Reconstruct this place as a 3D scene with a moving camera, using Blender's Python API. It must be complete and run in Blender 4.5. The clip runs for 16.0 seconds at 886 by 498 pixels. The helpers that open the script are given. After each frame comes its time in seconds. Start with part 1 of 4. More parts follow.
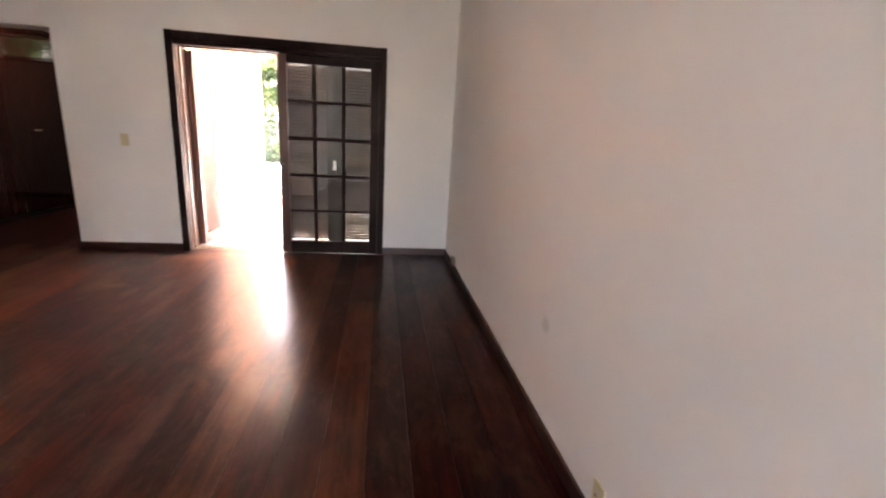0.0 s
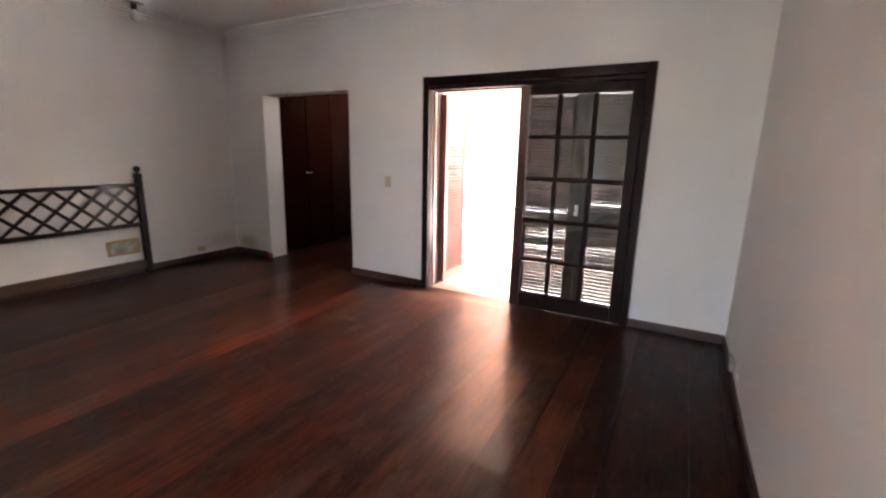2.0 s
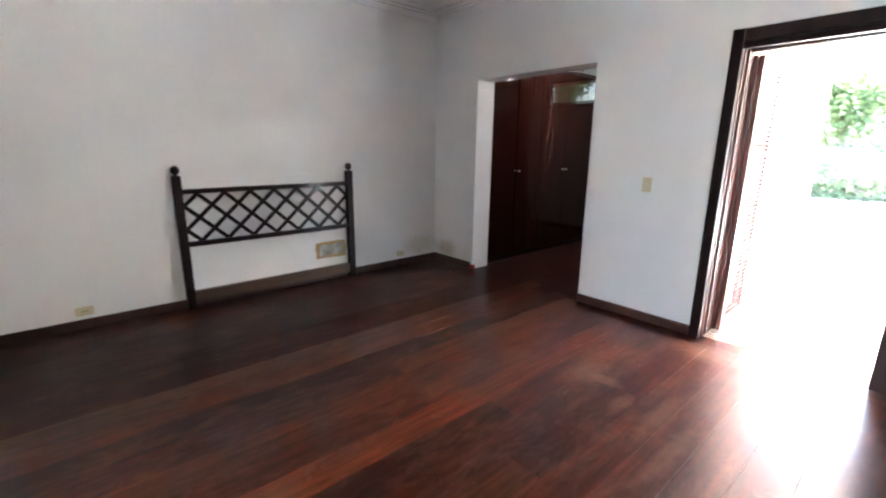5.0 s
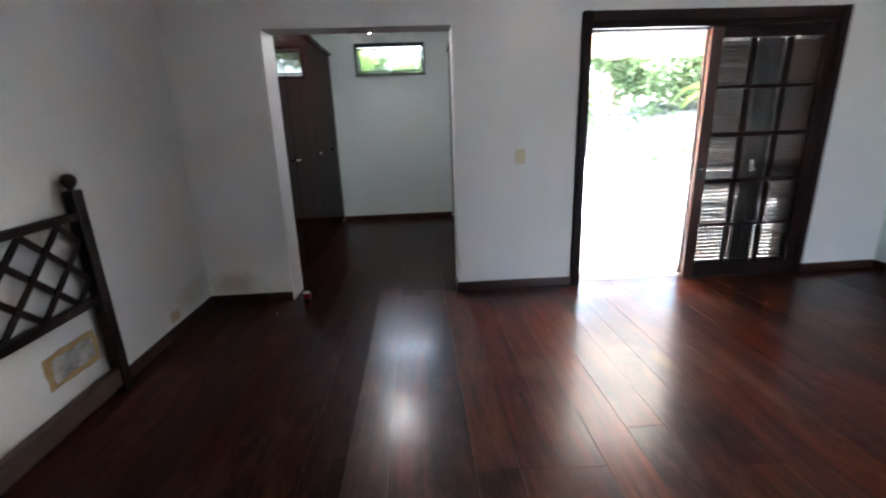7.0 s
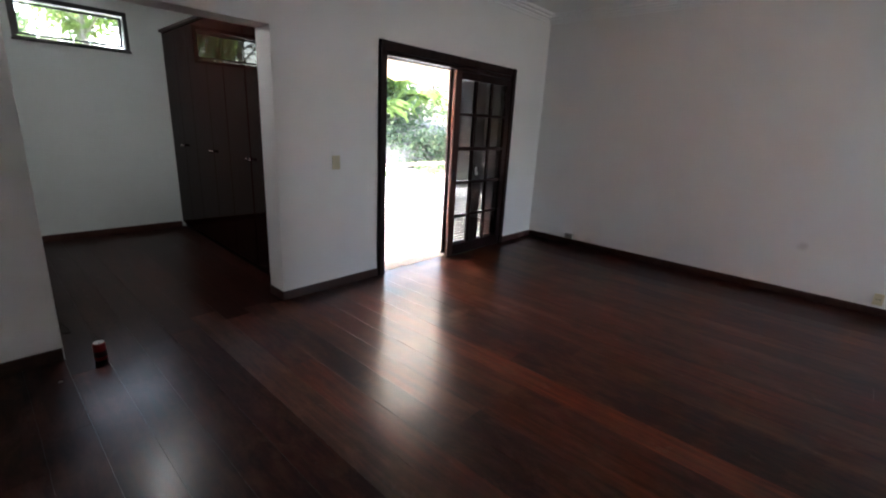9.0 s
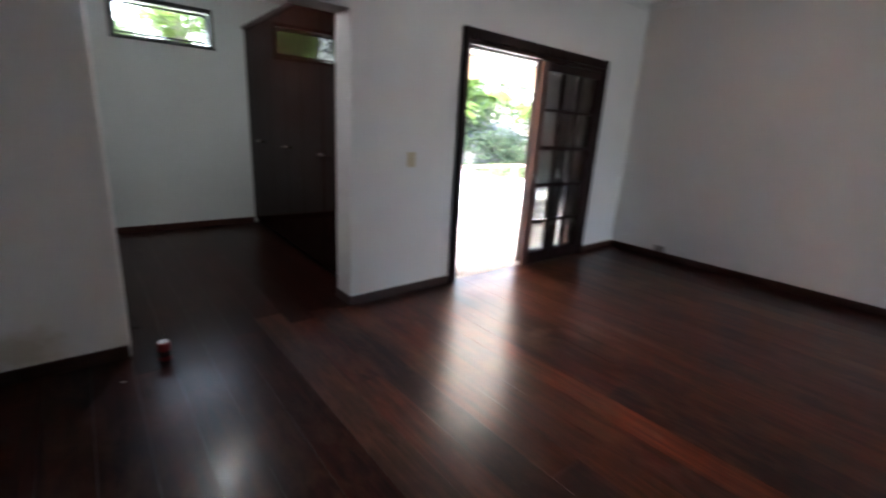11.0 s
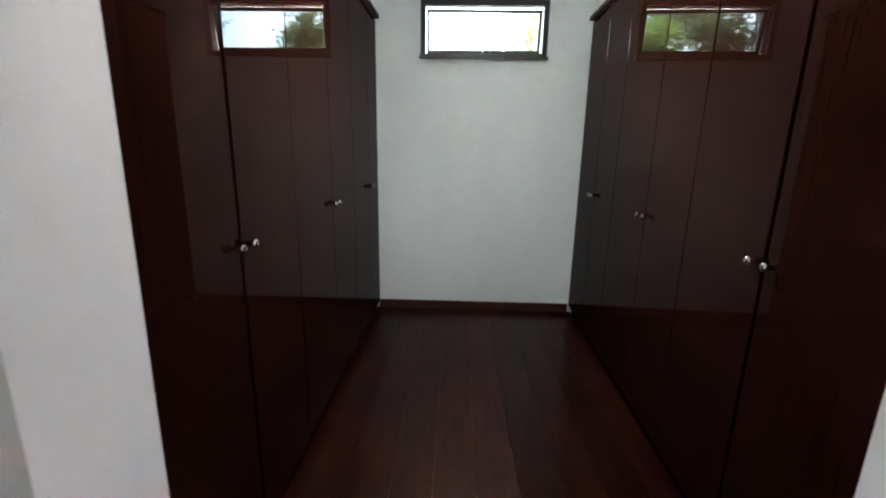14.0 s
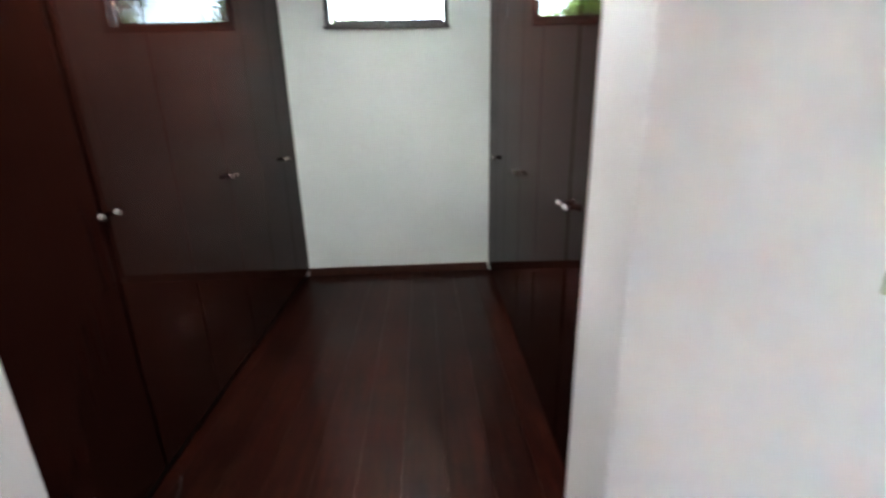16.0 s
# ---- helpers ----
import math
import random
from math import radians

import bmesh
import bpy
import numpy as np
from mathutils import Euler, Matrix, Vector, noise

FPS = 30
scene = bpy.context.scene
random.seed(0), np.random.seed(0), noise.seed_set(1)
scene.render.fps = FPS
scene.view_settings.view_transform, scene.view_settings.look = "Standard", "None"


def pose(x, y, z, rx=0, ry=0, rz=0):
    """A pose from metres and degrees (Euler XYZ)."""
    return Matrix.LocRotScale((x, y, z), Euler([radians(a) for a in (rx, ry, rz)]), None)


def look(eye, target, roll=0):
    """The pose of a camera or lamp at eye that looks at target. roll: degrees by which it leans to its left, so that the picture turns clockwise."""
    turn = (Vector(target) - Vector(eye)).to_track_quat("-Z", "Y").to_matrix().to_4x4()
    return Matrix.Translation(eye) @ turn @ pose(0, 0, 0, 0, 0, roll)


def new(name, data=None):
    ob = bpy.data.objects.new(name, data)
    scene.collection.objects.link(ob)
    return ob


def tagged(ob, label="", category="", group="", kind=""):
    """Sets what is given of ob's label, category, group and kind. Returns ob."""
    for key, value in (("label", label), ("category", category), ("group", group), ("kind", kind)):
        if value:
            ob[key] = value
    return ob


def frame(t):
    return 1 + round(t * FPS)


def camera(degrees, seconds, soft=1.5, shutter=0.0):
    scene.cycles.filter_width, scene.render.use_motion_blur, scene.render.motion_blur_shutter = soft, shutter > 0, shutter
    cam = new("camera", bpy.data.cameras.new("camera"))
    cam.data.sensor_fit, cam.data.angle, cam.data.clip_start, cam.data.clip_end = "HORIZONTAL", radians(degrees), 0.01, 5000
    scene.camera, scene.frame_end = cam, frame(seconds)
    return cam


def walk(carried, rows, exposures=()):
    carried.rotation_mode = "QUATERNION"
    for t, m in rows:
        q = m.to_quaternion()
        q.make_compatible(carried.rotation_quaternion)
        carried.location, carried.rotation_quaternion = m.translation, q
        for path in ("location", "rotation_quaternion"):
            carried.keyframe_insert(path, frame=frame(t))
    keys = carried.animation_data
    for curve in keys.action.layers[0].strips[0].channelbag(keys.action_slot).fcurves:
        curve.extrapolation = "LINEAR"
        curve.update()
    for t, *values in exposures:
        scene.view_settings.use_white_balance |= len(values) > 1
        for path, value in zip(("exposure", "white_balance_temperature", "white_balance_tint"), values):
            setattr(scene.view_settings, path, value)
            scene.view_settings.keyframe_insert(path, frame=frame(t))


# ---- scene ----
cam = camera(91.3, 16.0, soft=2.1, shutter=0.4)
PATH = [
    (0, (0.105, 0.117, 1.335), (0.4, 2.032, 0.842), 3.4),
    (0.5, (0.182, 0.317, 1.394), (0.181, 2.249, 0.879), 1.3),
    (1, (0.354, 0.554, 1.43), (-0.033, 2.452, 0.93), 1.7),
    (1.5, (0.428, 0.764, 1.459), (-0.288, 2.558, 0.939), 1.3),
    (2, (0.435, 1.043, 1.484), (-0.498, 2.756, 1.043), 1.2),
    (2.5, (0.425, 1.216, 1.505), (-0.863, 2.674, 1.042), 0.1),
    (3, (0.416, 1.369, 1.495), (-1.213, 2.436, 1.039), 1.0),
    (3.2, (0.397, 1.382, 1.48), (-1.29, 2.359, 1.035), 0.7),
    (5.3, (-1.192, 1.461, 1.423), (-2.52, 2.867, 0.912), 0.5),
    (5.5, (-1.422, 1.449, 1.441), (-2.619, 2.946, 0.87), 0.6),
    (6, (-2.045, 1.45, 1.442), (-2.965, 3.136, 0.885), -0.4),
    (6.5, (-2.649, 1.41, 1.42), (-3.16, 3.267, 0.88), 0.1),
    (7, (-3.295, 1.441, 1.425), (-3.192, 3.359, 0.868), -2.1),
    (7.5, (-3.829, 1.478, 1.46), (-3.254, 3.32, 0.933), 1.8),
    (8, (-4.23, 1.532, 1.428), (-3.192, 3.142, 0.851), 2.0),
    (8.5, (-4.526, 1.695, 1.506), (-3.185, 3.071, 0.948), 2.8),
    (8.7, (-4.622, 1.722, 1.505), (-3.194, 3.009, 0.956), 3.0),
    (10.8, (-4.533, 1.959, 1.423), (-3.138, 3.278, 0.863), 3.3),
    (11, (-4.485, 2.114, 1.419), (-3.248, 3.587, 0.871), 3.4),
    (11.5, (-4.413, 2.547, 1.412), (-3.502, 4.241, 0.862), 1.7),
    (12, (-4.212, 3.045, 1.441), (-3.804, 4.948, 0.976), -0.9),
    (12.5, (-4.092, 3.516, 1.416), (-3.81, 5.429, 0.906), 1.2),
    (13, (-3.927, 3.914, 1.429), (-3.832, 5.847, 0.925), -0.1),
    (13.5, (-3.818, 4.253, 1.442), (-3.867, 6.186, 0.932), 0.9),
    (14, (-3.785, 4.49, 1.448), (-3.84, 6.434, 0.981), 1.0),
    (14.5, (-3.714, 4.58, 1.47), (-3.782, 6.528, 1.02), -0.5),
    (15, (-3.61, 4.553, 1.454), (-3.827, 6.484, 0.981), -0.2),
    (15.5, (-3.524, 4.438, 1.447), (-3.759, 6.375, 1.006), -1.6),
    (16, (-3.349, 4.284, 1.431), (-3.27, 6.194, 0.841), -1.4),
]
walk(cam, [(t, look(eye, target, roll)) for t, eye, target, roll in PATH],
     exposures=[(0, 5.35, 7200, 22), (1, 5.25, 7000, 20), (2.5, 5.25, 6400, 17), (3, 5.5, 6200, 14), (5.5, 6.0, 5700, 10), (7, 5.15, 5600, 9), (8.5, 4.6, 5850, 12), (11.5, 4.65, 5700, 11), (12, 4.75, 5600, 8), (12.5, 5.3, 5700, 7), (13.2, 6.0, 5750, 7), (14, 6.05, 5750, 7), (15, 6.0, 5750, 7), (16, 6.45, 5850, 8)])

# ---- light ----
world = bpy.data.worlds.new("sky")
scene.world = world
world.use_nodes = True
wn = world.node_tree.nodes
sky = wn.new("ShaderNodeTexSky")
sky.sky_type = "NISHITA"
sky.sun_disc = False
sky.sun_elevation = radians(58)
sky.sun_rotation = radians(336)
sky.dust_density = 4.0
sky.air_density = 1.2
wn["Background"].inputs["Strength"].default_value = 0.15
world.node_tree.links.new(sky.outputs[0], wn["Background"].inputs["Color"])

sun = new("sun", bpy.data.lights.new("sun", "SUN"))
sun.data.energy = 3.4
sun.data.angle = radians(3)
sun.data.color = (1.0, 0.96, 0.9)
sun.matrix_world = look((-4.0, 17.0, 16.0), (0, 8.0, 0.0))

# ---- plan, in metres ----
WEST, EAST, SOUTH, NORTH = -5.105, 0.885, 0.885, 5.012
NBACK = 5.24                       # far face of the north wall
CEIL, CCEIL = 2.93, 2.76           # ceilings of bedroom and closet
CBACK = 8.205                      # far wall of the closet
CW, CE = -4.455, -2.765            # fronts of the wardrobes
OPL, OPR, OPT = -4.416, -2.978, 2.131   # closet opening
DL, DR, DT = -1.975, 0.153, 2.20        # outside of the door frame
PASS_W, PASS_S = -1.15, -2.6            # passage behind the start


# daylight by an added lamp in an assumed, unseen hall window behind the start
hall = new("hall_window_light", bpy.data.lights.new("hall_window_light", "AREA"))
hall.data.shape, hall.data.size, hall.data.size_y = "RECTANGLE", 0.78, 1.8
hall.data.energy = 1.0
hall.data.color = (1.0, 0.97, 0.94)
hall.matrix_world = look((0.40, PASS_S - 0.05, 1.55), (0.40, 3.0, 1.55))


# ---- material helpers ----
def graph(name):
    m = bpy.data.materials.new(name)
    m.use_nodes = True
    return m, m.node_tree.nodes, m.node_tree.links, m.node_tree.nodes["Principled BSDF"]


def ramp(nodes, stops):
    r = nodes.new("ShaderNodeValToRGB")
    e = r.color_ramp.elements
    while len(e) < len(stops):
        e.new(0.5)
    for i, (p, c) in enumerate(stops):
        e[i].position = p
        e[i].color = (*c, 1) if len(c) == 3 else c
    return r


def where(nodes, links, scale, shift=False):
    """World position, stretched; shift adds a random offset for each object."""
    g = nodes.new("ShaderNodeNewGeometry")
    mp = nodes.new("ShaderNodeMapping")
    mp.inputs["Scale"].default_value = scale
    links.new(g.outputs["Position"], mp.inputs["Vector"])
    if shift:
        info = nodes.new("ShaderNodeObjectInfo")
        mul = nodes.new("ShaderNodeMath")
        mul.operation = "MULTIPLY"
        mul.inputs[1].default_value = 37.0
        links.new(info.outputs["Random"], mul.inputs[0])
        comb = nodes.new("ShaderNodeCombineXYZ")
        for k in range(3):
            links.new(mul.outputs[0], comb.inputs[k])
        links.new(comb.outputs[0], mp.inputs["Location"])
    return mp.outputs["Vector"]


def noise_tex(nodes, links, vec, scale, detail=4.0, rough=0.55, dist=0.0):
    n = nodes.new("ShaderNodeTexNoise")
    n.inputs["Scale"].default_value = scale
    n.inputs["Detail"].default_value = detail
    n.inputs["Roughness"].default_value = rough
    n.inputs["Distortion"].default_value = dist
    links.new(vec, n.inputs["Vector"])
    return n.outputs["Fac"]


def bumped(nodes, links, b, height, strength, distance):
    bp = nodes.new("ShaderNodeBump")
    bp.inputs["Strength"].default_value = strength
    bp.inputs["Distance"].default_value = distance
    links.new(height, bp.inputs["Height"])
    links.new(bp.outputs[0], b.inputs["Normal"])


def mixed(nodes, links, fac, a, b, blend="MIX"):
    mx = nodes.new("ShaderNodeMix")
    mx.data_type = "RGBA"
    mx.blend_type = blend
    if isinstance(fac, float):
        mx.inputs["Factor"].default_value = fac
    else:
        links.new(fac, mx.inputs["Factor"])
    for sock, v in ((mx.inputs["A"], a), (mx.inputs["B"], b)):
        if isinstance(v, tuple):
            sock.default_value = (*v, 1)
        else:
            links.new(v, sock)
    return mx.outputs["Result"]


def blot(nodes, links, centre, radii, edge=0.35):
    """A ragged soft spot round a place, 0 to 1."""
    g = nodes.new("ShaderNodeNewGeometry")
    nz = nodes.new("ShaderNodeTexNoise")
    nz.inputs["Scale"].default_value = 16.0
    nz.inputs["Detail"].default_value = 5.0
    links.new(g.outputs["Position"], nz.inputs["Vector"])
    sub = nodes.new("ShaderNodeVectorMath")
    sub.operation = "SUBTRACT"
    sub.inputs[1].default_value = centre
    links.new(g.outputs["Position"], sub.inputs[0])
    div = nodes.new("ShaderNodeVectorMath")
    div.operation = "DIVIDE"
    div.inputs[1].default_value = radii
    links.new(sub.outputs[0], div.inputs[0])
    ln = nodes.new("ShaderNodeVectorMath")
    ln.operation = "LENGTH"
    links.new(div.outputs[0], ln.inputs[0])
    add = nodes.new("ShaderNodeMath")
    add.operation = "ADD"
    links.new(ln.outputs["Value"], add.inputs[0])
    links.new(nz.outputs["Fac"], add.inputs[1])
    r = ramp(nodes, [(0.9 - edge, (1, 1, 1)), (0.9 + edge * 0.3, (0, 0, 0))])
    half = nodes.new("ShaderNodeMath")
    half.operation = "MULTIPLY"
    half.inputs[1].default_value = 0.6
    links.new(add.outputs[0], half.inputs[0])
    links.new(half.outputs[0], r.inputs[0])
    return r.outputs[0]


def paint(name, c1, c2, rough=0.6, scale=1.5, bump=0.15, fine=180.0, metal=0.0, coat=0.0):
    m, n, l, b = graph(name)
    v = where(n, l, (1, 1, 1))
    big = noise_tex(n, l, v, scale, 5.0, 0.6)
    r = ramp(n, [(0.3, c1), (0.7, c2)])
    l.new(big, r.inputs[0])
    l.new(r.outputs[0], b.inputs["Base Color"])
    b.inputs["Roughness"].default_value = rough
    b.inputs["Metallic"].default_value = metal
    b.inputs["Coat Weight"].default_value = coat
    bumped(n, l, b, noise_tex(n, l, v, fine, 3.0), bump, 0.002)
    return m


def wood(name, dark, light, stretch, rough=0.35, coat=0.0, coat_rough=0.1, bump=0.2, each=False):
    m, n, l, b = graph(name)
    v = where(n, l, stretch, each)
    grain = noise_tex(n, l, v, 14.0, 8.0, 0.65, 0.8)
    r = ramp(n, [(0.28, dark), (0.75, light)])
    l.new(grain, r.inputs[0])
    l.new(r.outputs[0], b.inputs["Base Color"])
    rr = ramp(n, [(0.3, (rough * 0.75,) * 3), (0.7, (rough * 1.3,) * 3)])
    l.new(noise_tex(n, l, where(n, l, (1, 1, 1)), 2.2, 4.0), rr.inputs[0])
    l.new(rr.outputs[0], b.inputs["Roughness"])
    b.inputs["Coat Weight"].default_value = coat
    b.inputs["Coat Roughness"].default_value = coat_rough
    bumped(n, l, b, grain, bump, 0.001)
    return m


def wall_paint(name, c, blots=()):
    m, n, l, b = graph(name)
    v = where(n, l, (1, 1, 1))
    r = ramp(n, [(0.25, tuple(x * 0.93 for x in c)), (0.7, c)])
    l.new(noise_tex(n, l, v, 0.9, 6.0, 0.62), r.inputs[0])
    col = r.outputs[0]
    for centre, radii, tint, amount in blots:
        k = n.new("ShaderNodeMath")
        k.operation = "MULTIPLY"
        k.inputs[1].default_value = amount
        l.new(blot(n, l, centre, radii), k.inputs[0])
        col = mixed(n, l, k.outputs[0], col, tint)
    l.new(col, b.inputs["Base Color"])
    b.inputs["Roughness"].default_value = 0.55
    add = n.new("ShaderNodeMath")
    add.operation = "ADD"
    l.new(noise_tex(n, l, v, 260.0, 2.0), add.inputs[0])
    l.new(noise_tex(n, l, v, 6.0, 3.0), add.inputs[1])
    bumped(n, l, b, add.outputs[0], 0.12, 0.003)
    return m


def floor_wood(name, tones, worn=0.6, sheen=1.0):
    m, n, l, b = graph(name)
    v = where(n, l, (1, 0.07, 1), True)
    grain = noise_tex(n, l, v, 30.0, 9.0, 0.66, 0.2)
    info = n.new("ShaderNodeObjectInfo")
    tone = ramp(n, tones)
    l.new(info.outputs["Random"], tone.inputs[0])
    gr = ramp(n, [(0.32, (0.42, 0.36, 0.34)), (0.5, (0.9, 0.86, 0.84)), (0.70, (1.6, 1.55, 1.5))])
    l.new(grain, gr.inputs[0])
    col = mixed(n, l, 1.0, tone.outputs[0], gr.outputs[0], "MULTIPLY")
    wear = noise_tex(n, l, where(n, l, (1, 0.38, 1)), 6.5, 11.0, 0.78, 0.4)
    wr = ramp(n, [(0.47, (0, 0, 0)), (0.66, (worn, worn, worn))])
    l.new(wear, wr.inputs[0])
    col = mixed(n, l, wr.outputs[0], col, (0.125, 0.050, 0.028))
    dull = noise_tex(n, l, where(n, l, (1, 0.7, 1)), 1.7, 6.0, 0.7)
    dr = ramp(n, [(0.36, (0.62, 0.62, 0.62)), (0.62, (1.18, 1.14, 1.12))])
    l.new(dull, dr.inputs[0])
    col = mixed(n, l, 1.0, col, dr.outputs[0], "MULTIPLY")
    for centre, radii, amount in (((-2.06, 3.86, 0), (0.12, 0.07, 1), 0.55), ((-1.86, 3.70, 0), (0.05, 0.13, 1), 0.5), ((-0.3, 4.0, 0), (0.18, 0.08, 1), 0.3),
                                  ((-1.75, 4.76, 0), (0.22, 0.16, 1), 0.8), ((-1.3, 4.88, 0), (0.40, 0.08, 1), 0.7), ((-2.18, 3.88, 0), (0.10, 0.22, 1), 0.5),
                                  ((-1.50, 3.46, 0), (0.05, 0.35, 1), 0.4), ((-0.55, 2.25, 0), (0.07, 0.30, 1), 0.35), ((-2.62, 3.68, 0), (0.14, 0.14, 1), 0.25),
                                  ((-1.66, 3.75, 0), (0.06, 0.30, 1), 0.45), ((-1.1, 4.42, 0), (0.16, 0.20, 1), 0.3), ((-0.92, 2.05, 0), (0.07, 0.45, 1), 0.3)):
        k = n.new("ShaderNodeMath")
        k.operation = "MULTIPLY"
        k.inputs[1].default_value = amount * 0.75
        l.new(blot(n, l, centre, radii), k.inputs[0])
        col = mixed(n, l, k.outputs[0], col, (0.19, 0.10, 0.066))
    l.new(col, b.inputs["Base Color"])
    rr = ramp(n, [(0.3, (0.277,) * 3), (0.75, (0.315,) * 3)])
    l.new(noise_tex(n, l, where(n, l, (1, 0.5, 1)), 3.0, 6.0, 0.65), rr.inputs[0])
    l.new(rr.outputs[0], b.inputs["Roughness"])
    b.inputs["IOR"].default_value = 1.45
    b.inputs["Specular IOR Level"].default_value = 0.17 * sheen
    b.inputs["Coat Weight"].default_value = 0.25 * sheen
    cr = ramp(n, [(0.38, (0.13,) * 3), (0.66, (0.29,) * 3)])
    l.new(noise_tex(n, l, where(n, l, (1, 0.6, 1)), 11.0, 9.0, 0.74, 0.5), cr.inputs[0])
    l.new(cr.outputs[0], b.inputs["Coat Roughness"])
    b.inputs["Coat IOR"].default_value = 1.45
    add = n.new("ShaderNodeMath")
    add.operation = "MULTIPLY_ADD"
    add.inputs[1].default_value = 0.15
    l.new(grain, add.inputs[0])
    l.new(noise_tex(n, l, where(n, l, (1, 0.6, 1)), 5.0, 3.0), add.inputs[2])
    bumped(n, l, b, add.outputs[0], 0.18, 0.003)
    return m


def glass_mat():
    m, n, l, b = graph("window_glass")
    n.remove(b)
    tr = n.new("ShaderNodeBsdfTransparent")
    tr.inputs[0].default_value = (0.93, 0.95, 0.94, 1)
    gl = n.new("ShaderNodeBsdfGlossy")
    gl.inputs["Roughness"].default_value = 0.02
    fr = n.new("ShaderNodeLayerWeight")
    fr.inputs["Blend"].default_value = 0.5
    pw = n.new("ShaderNodeMath")
    pw.operation = "POWER"
    pw.inputs[1].default_value = 5.0
    l.new(fr.outputs["Facing"], pw.inputs[0])
    ma = n.new("ShaderNodeMath")
    ma.operation = "MULTIPLY_ADD"
    ma.inputs[1].default_value = 0.96
    ma.inputs[2].default_value = 0.04
    l.new(pw.outputs[0], ma.inputs[0])
    mx = n.new("ShaderNodeMixShader")
    l.new(ma.outputs[0], mx.inputs[0])
    l.new(tr.outputs[0], mx.inputs[1])
    l.new(gl.outputs[0], mx.inputs[2])
    l.new(mx.outputs[0], n["Material Output"].inputs["Surface"])
    return m


def leaf_mat(name, c1, c2):
    m, n, l, b = graph(name)
    g = n.new("ShaderNodeNewGeometry")
    r = ramp(n, [(0.0, c1), (1.0, c2)])
    l.new(g.outputs["Random Per Island"], r.inputs[0])
    l.new(r.outputs[0], b.inputs["Base Color"])
    b.inputs["Roughness"].default_value = 0.65
    b.inputs["Specular IOR Level"].default_value = 0.2
    tl = n.new("ShaderNodeBsdfTranslucent")
    l.new(r.outputs[0], tl.inputs[0])
    mx = n.new("ShaderNodeMixShader")
    mx.inputs[0].default_value = 0.5
    l.new(b.outputs[0], mx.inputs[1])
    l.new(tl.outputs[0], mx.inputs[2])
    l.new(mx.outputs[0], n["Material Output"].inputs["Surface"])
    return m


def glow(name, c, strength):
    m, n, l, b = graph(name)
    b.inputs["Base Color"].default_value = (0.9, 0.9, 0.9, 1)
    b.inputs["Emission Color"].default_value = (*c, 1)
    b.inputs["Emission Strength"].default_value = strength
    return m


def canvas_mat(name, c1, c2, through_):
    m, n, l, b = graph(name)
    v = where(n, l, (1, 1, 1))
    r = ramp(n, [(0.3, c1), (0.7, c2)])
    l.new(noise_tex(n, l, v, 3.0, 5.0), r.inputs[0])
    l.new(r.outputs[0], b.inputs["Base Color"])
    b.inputs["Roughness"].default_value = 0.8
    tl = n.new("ShaderNodeBsdfTranslucent")
    l.new(r.outputs[0], tl.inputs[0])
    mx = n.new("ShaderNodeMixShader")
    mx.inputs[0].default_value = through_
    l.new(b.outputs[0], mx.inputs[1])
    l.new(tl.outputs[0], mx.inputs[2])
    l.new(mx.outputs[0], n["Material Output"].inputs["Surface"])
    return m


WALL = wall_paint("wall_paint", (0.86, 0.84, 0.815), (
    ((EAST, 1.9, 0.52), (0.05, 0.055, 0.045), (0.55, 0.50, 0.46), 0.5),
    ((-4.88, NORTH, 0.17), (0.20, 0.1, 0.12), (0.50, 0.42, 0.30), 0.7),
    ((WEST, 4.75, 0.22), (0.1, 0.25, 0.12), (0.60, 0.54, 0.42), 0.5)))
PEACH = wall_paint("peach_outdoor_paint", (0.74, 0.40, 0.27))
CLOSET_PAINT = wall_paint("closet_paint", (0.70, 0.765, 0.74))
CEILING = wall_paint("ceiling_paint", (0.87, 0.86, 0.845))
FLOOR = floor_wood("varnished_floor_wood", [(0.0, (0.027, 0.0058, 0.0038)), (0.28, (0.037, 0.0064, 0.0039)), (0.52, (0.056, 0.0090, 0.0043)),
                                            (0.74, (0.078, 0.0165, 0.0072)), (0.90, (0.070, 0.0215, 0.0100)), (1.0, (0.040, 0.0135, 0.0080))])
# Darker copies of FLOOR: dimness away from the patio door put into colour
SHADED_FLOOR = floor_wood("shaded_floor_wood", [(0.0, (0.019, 0.0040, 0.0029)), (0.6, (0.028, 0.0050, 0.0032)), (1.0, (0.040, 0.0070, 0.0038))], 0.35, 0.5)
RED_FLOOR = floor_wood("red_floor_wood", [(0.0, (0.095, 0.0165, 0.0062)), (1.0, (0.115, 0.0230, 0.0085))])
# Closet copy of the wood, its shade painted into the tones
CLOSET_FLOOR = floor_wood("shaded_closet_floor_wood", [(0.0, (0.013, 0.0030, 0.0021)), (1.0, (0.019, 0.0038, 0.0025))], 0.10, 0.55)
JOINT = paint("floor_joint", (0.006, 0.004, 0.003), (0.012, 0.007, 0.005), 0.8)
SKIRT = wood("baseboard_wood", (0.026, 0.009, 0.006), (0.070, 0.025, 0.015), (1, 1, 6), 0.42, 0.2)
DARK_H = wood("dark_stained_wood", (0.010, 0.0048, 0.0046), (0.026, 0.0105, 0.0092), (1, 1, 0.12), 0.5, 0.0, 0.2)
RED_WOOD = wood("red_brown_wood", (0.035, 0.011, 0.007), (0.095, 0.030, 0.018), (1, 1, 0.1), 0.38, 0.3, 0.15)
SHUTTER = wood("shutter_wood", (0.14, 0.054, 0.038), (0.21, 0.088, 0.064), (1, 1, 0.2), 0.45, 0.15)
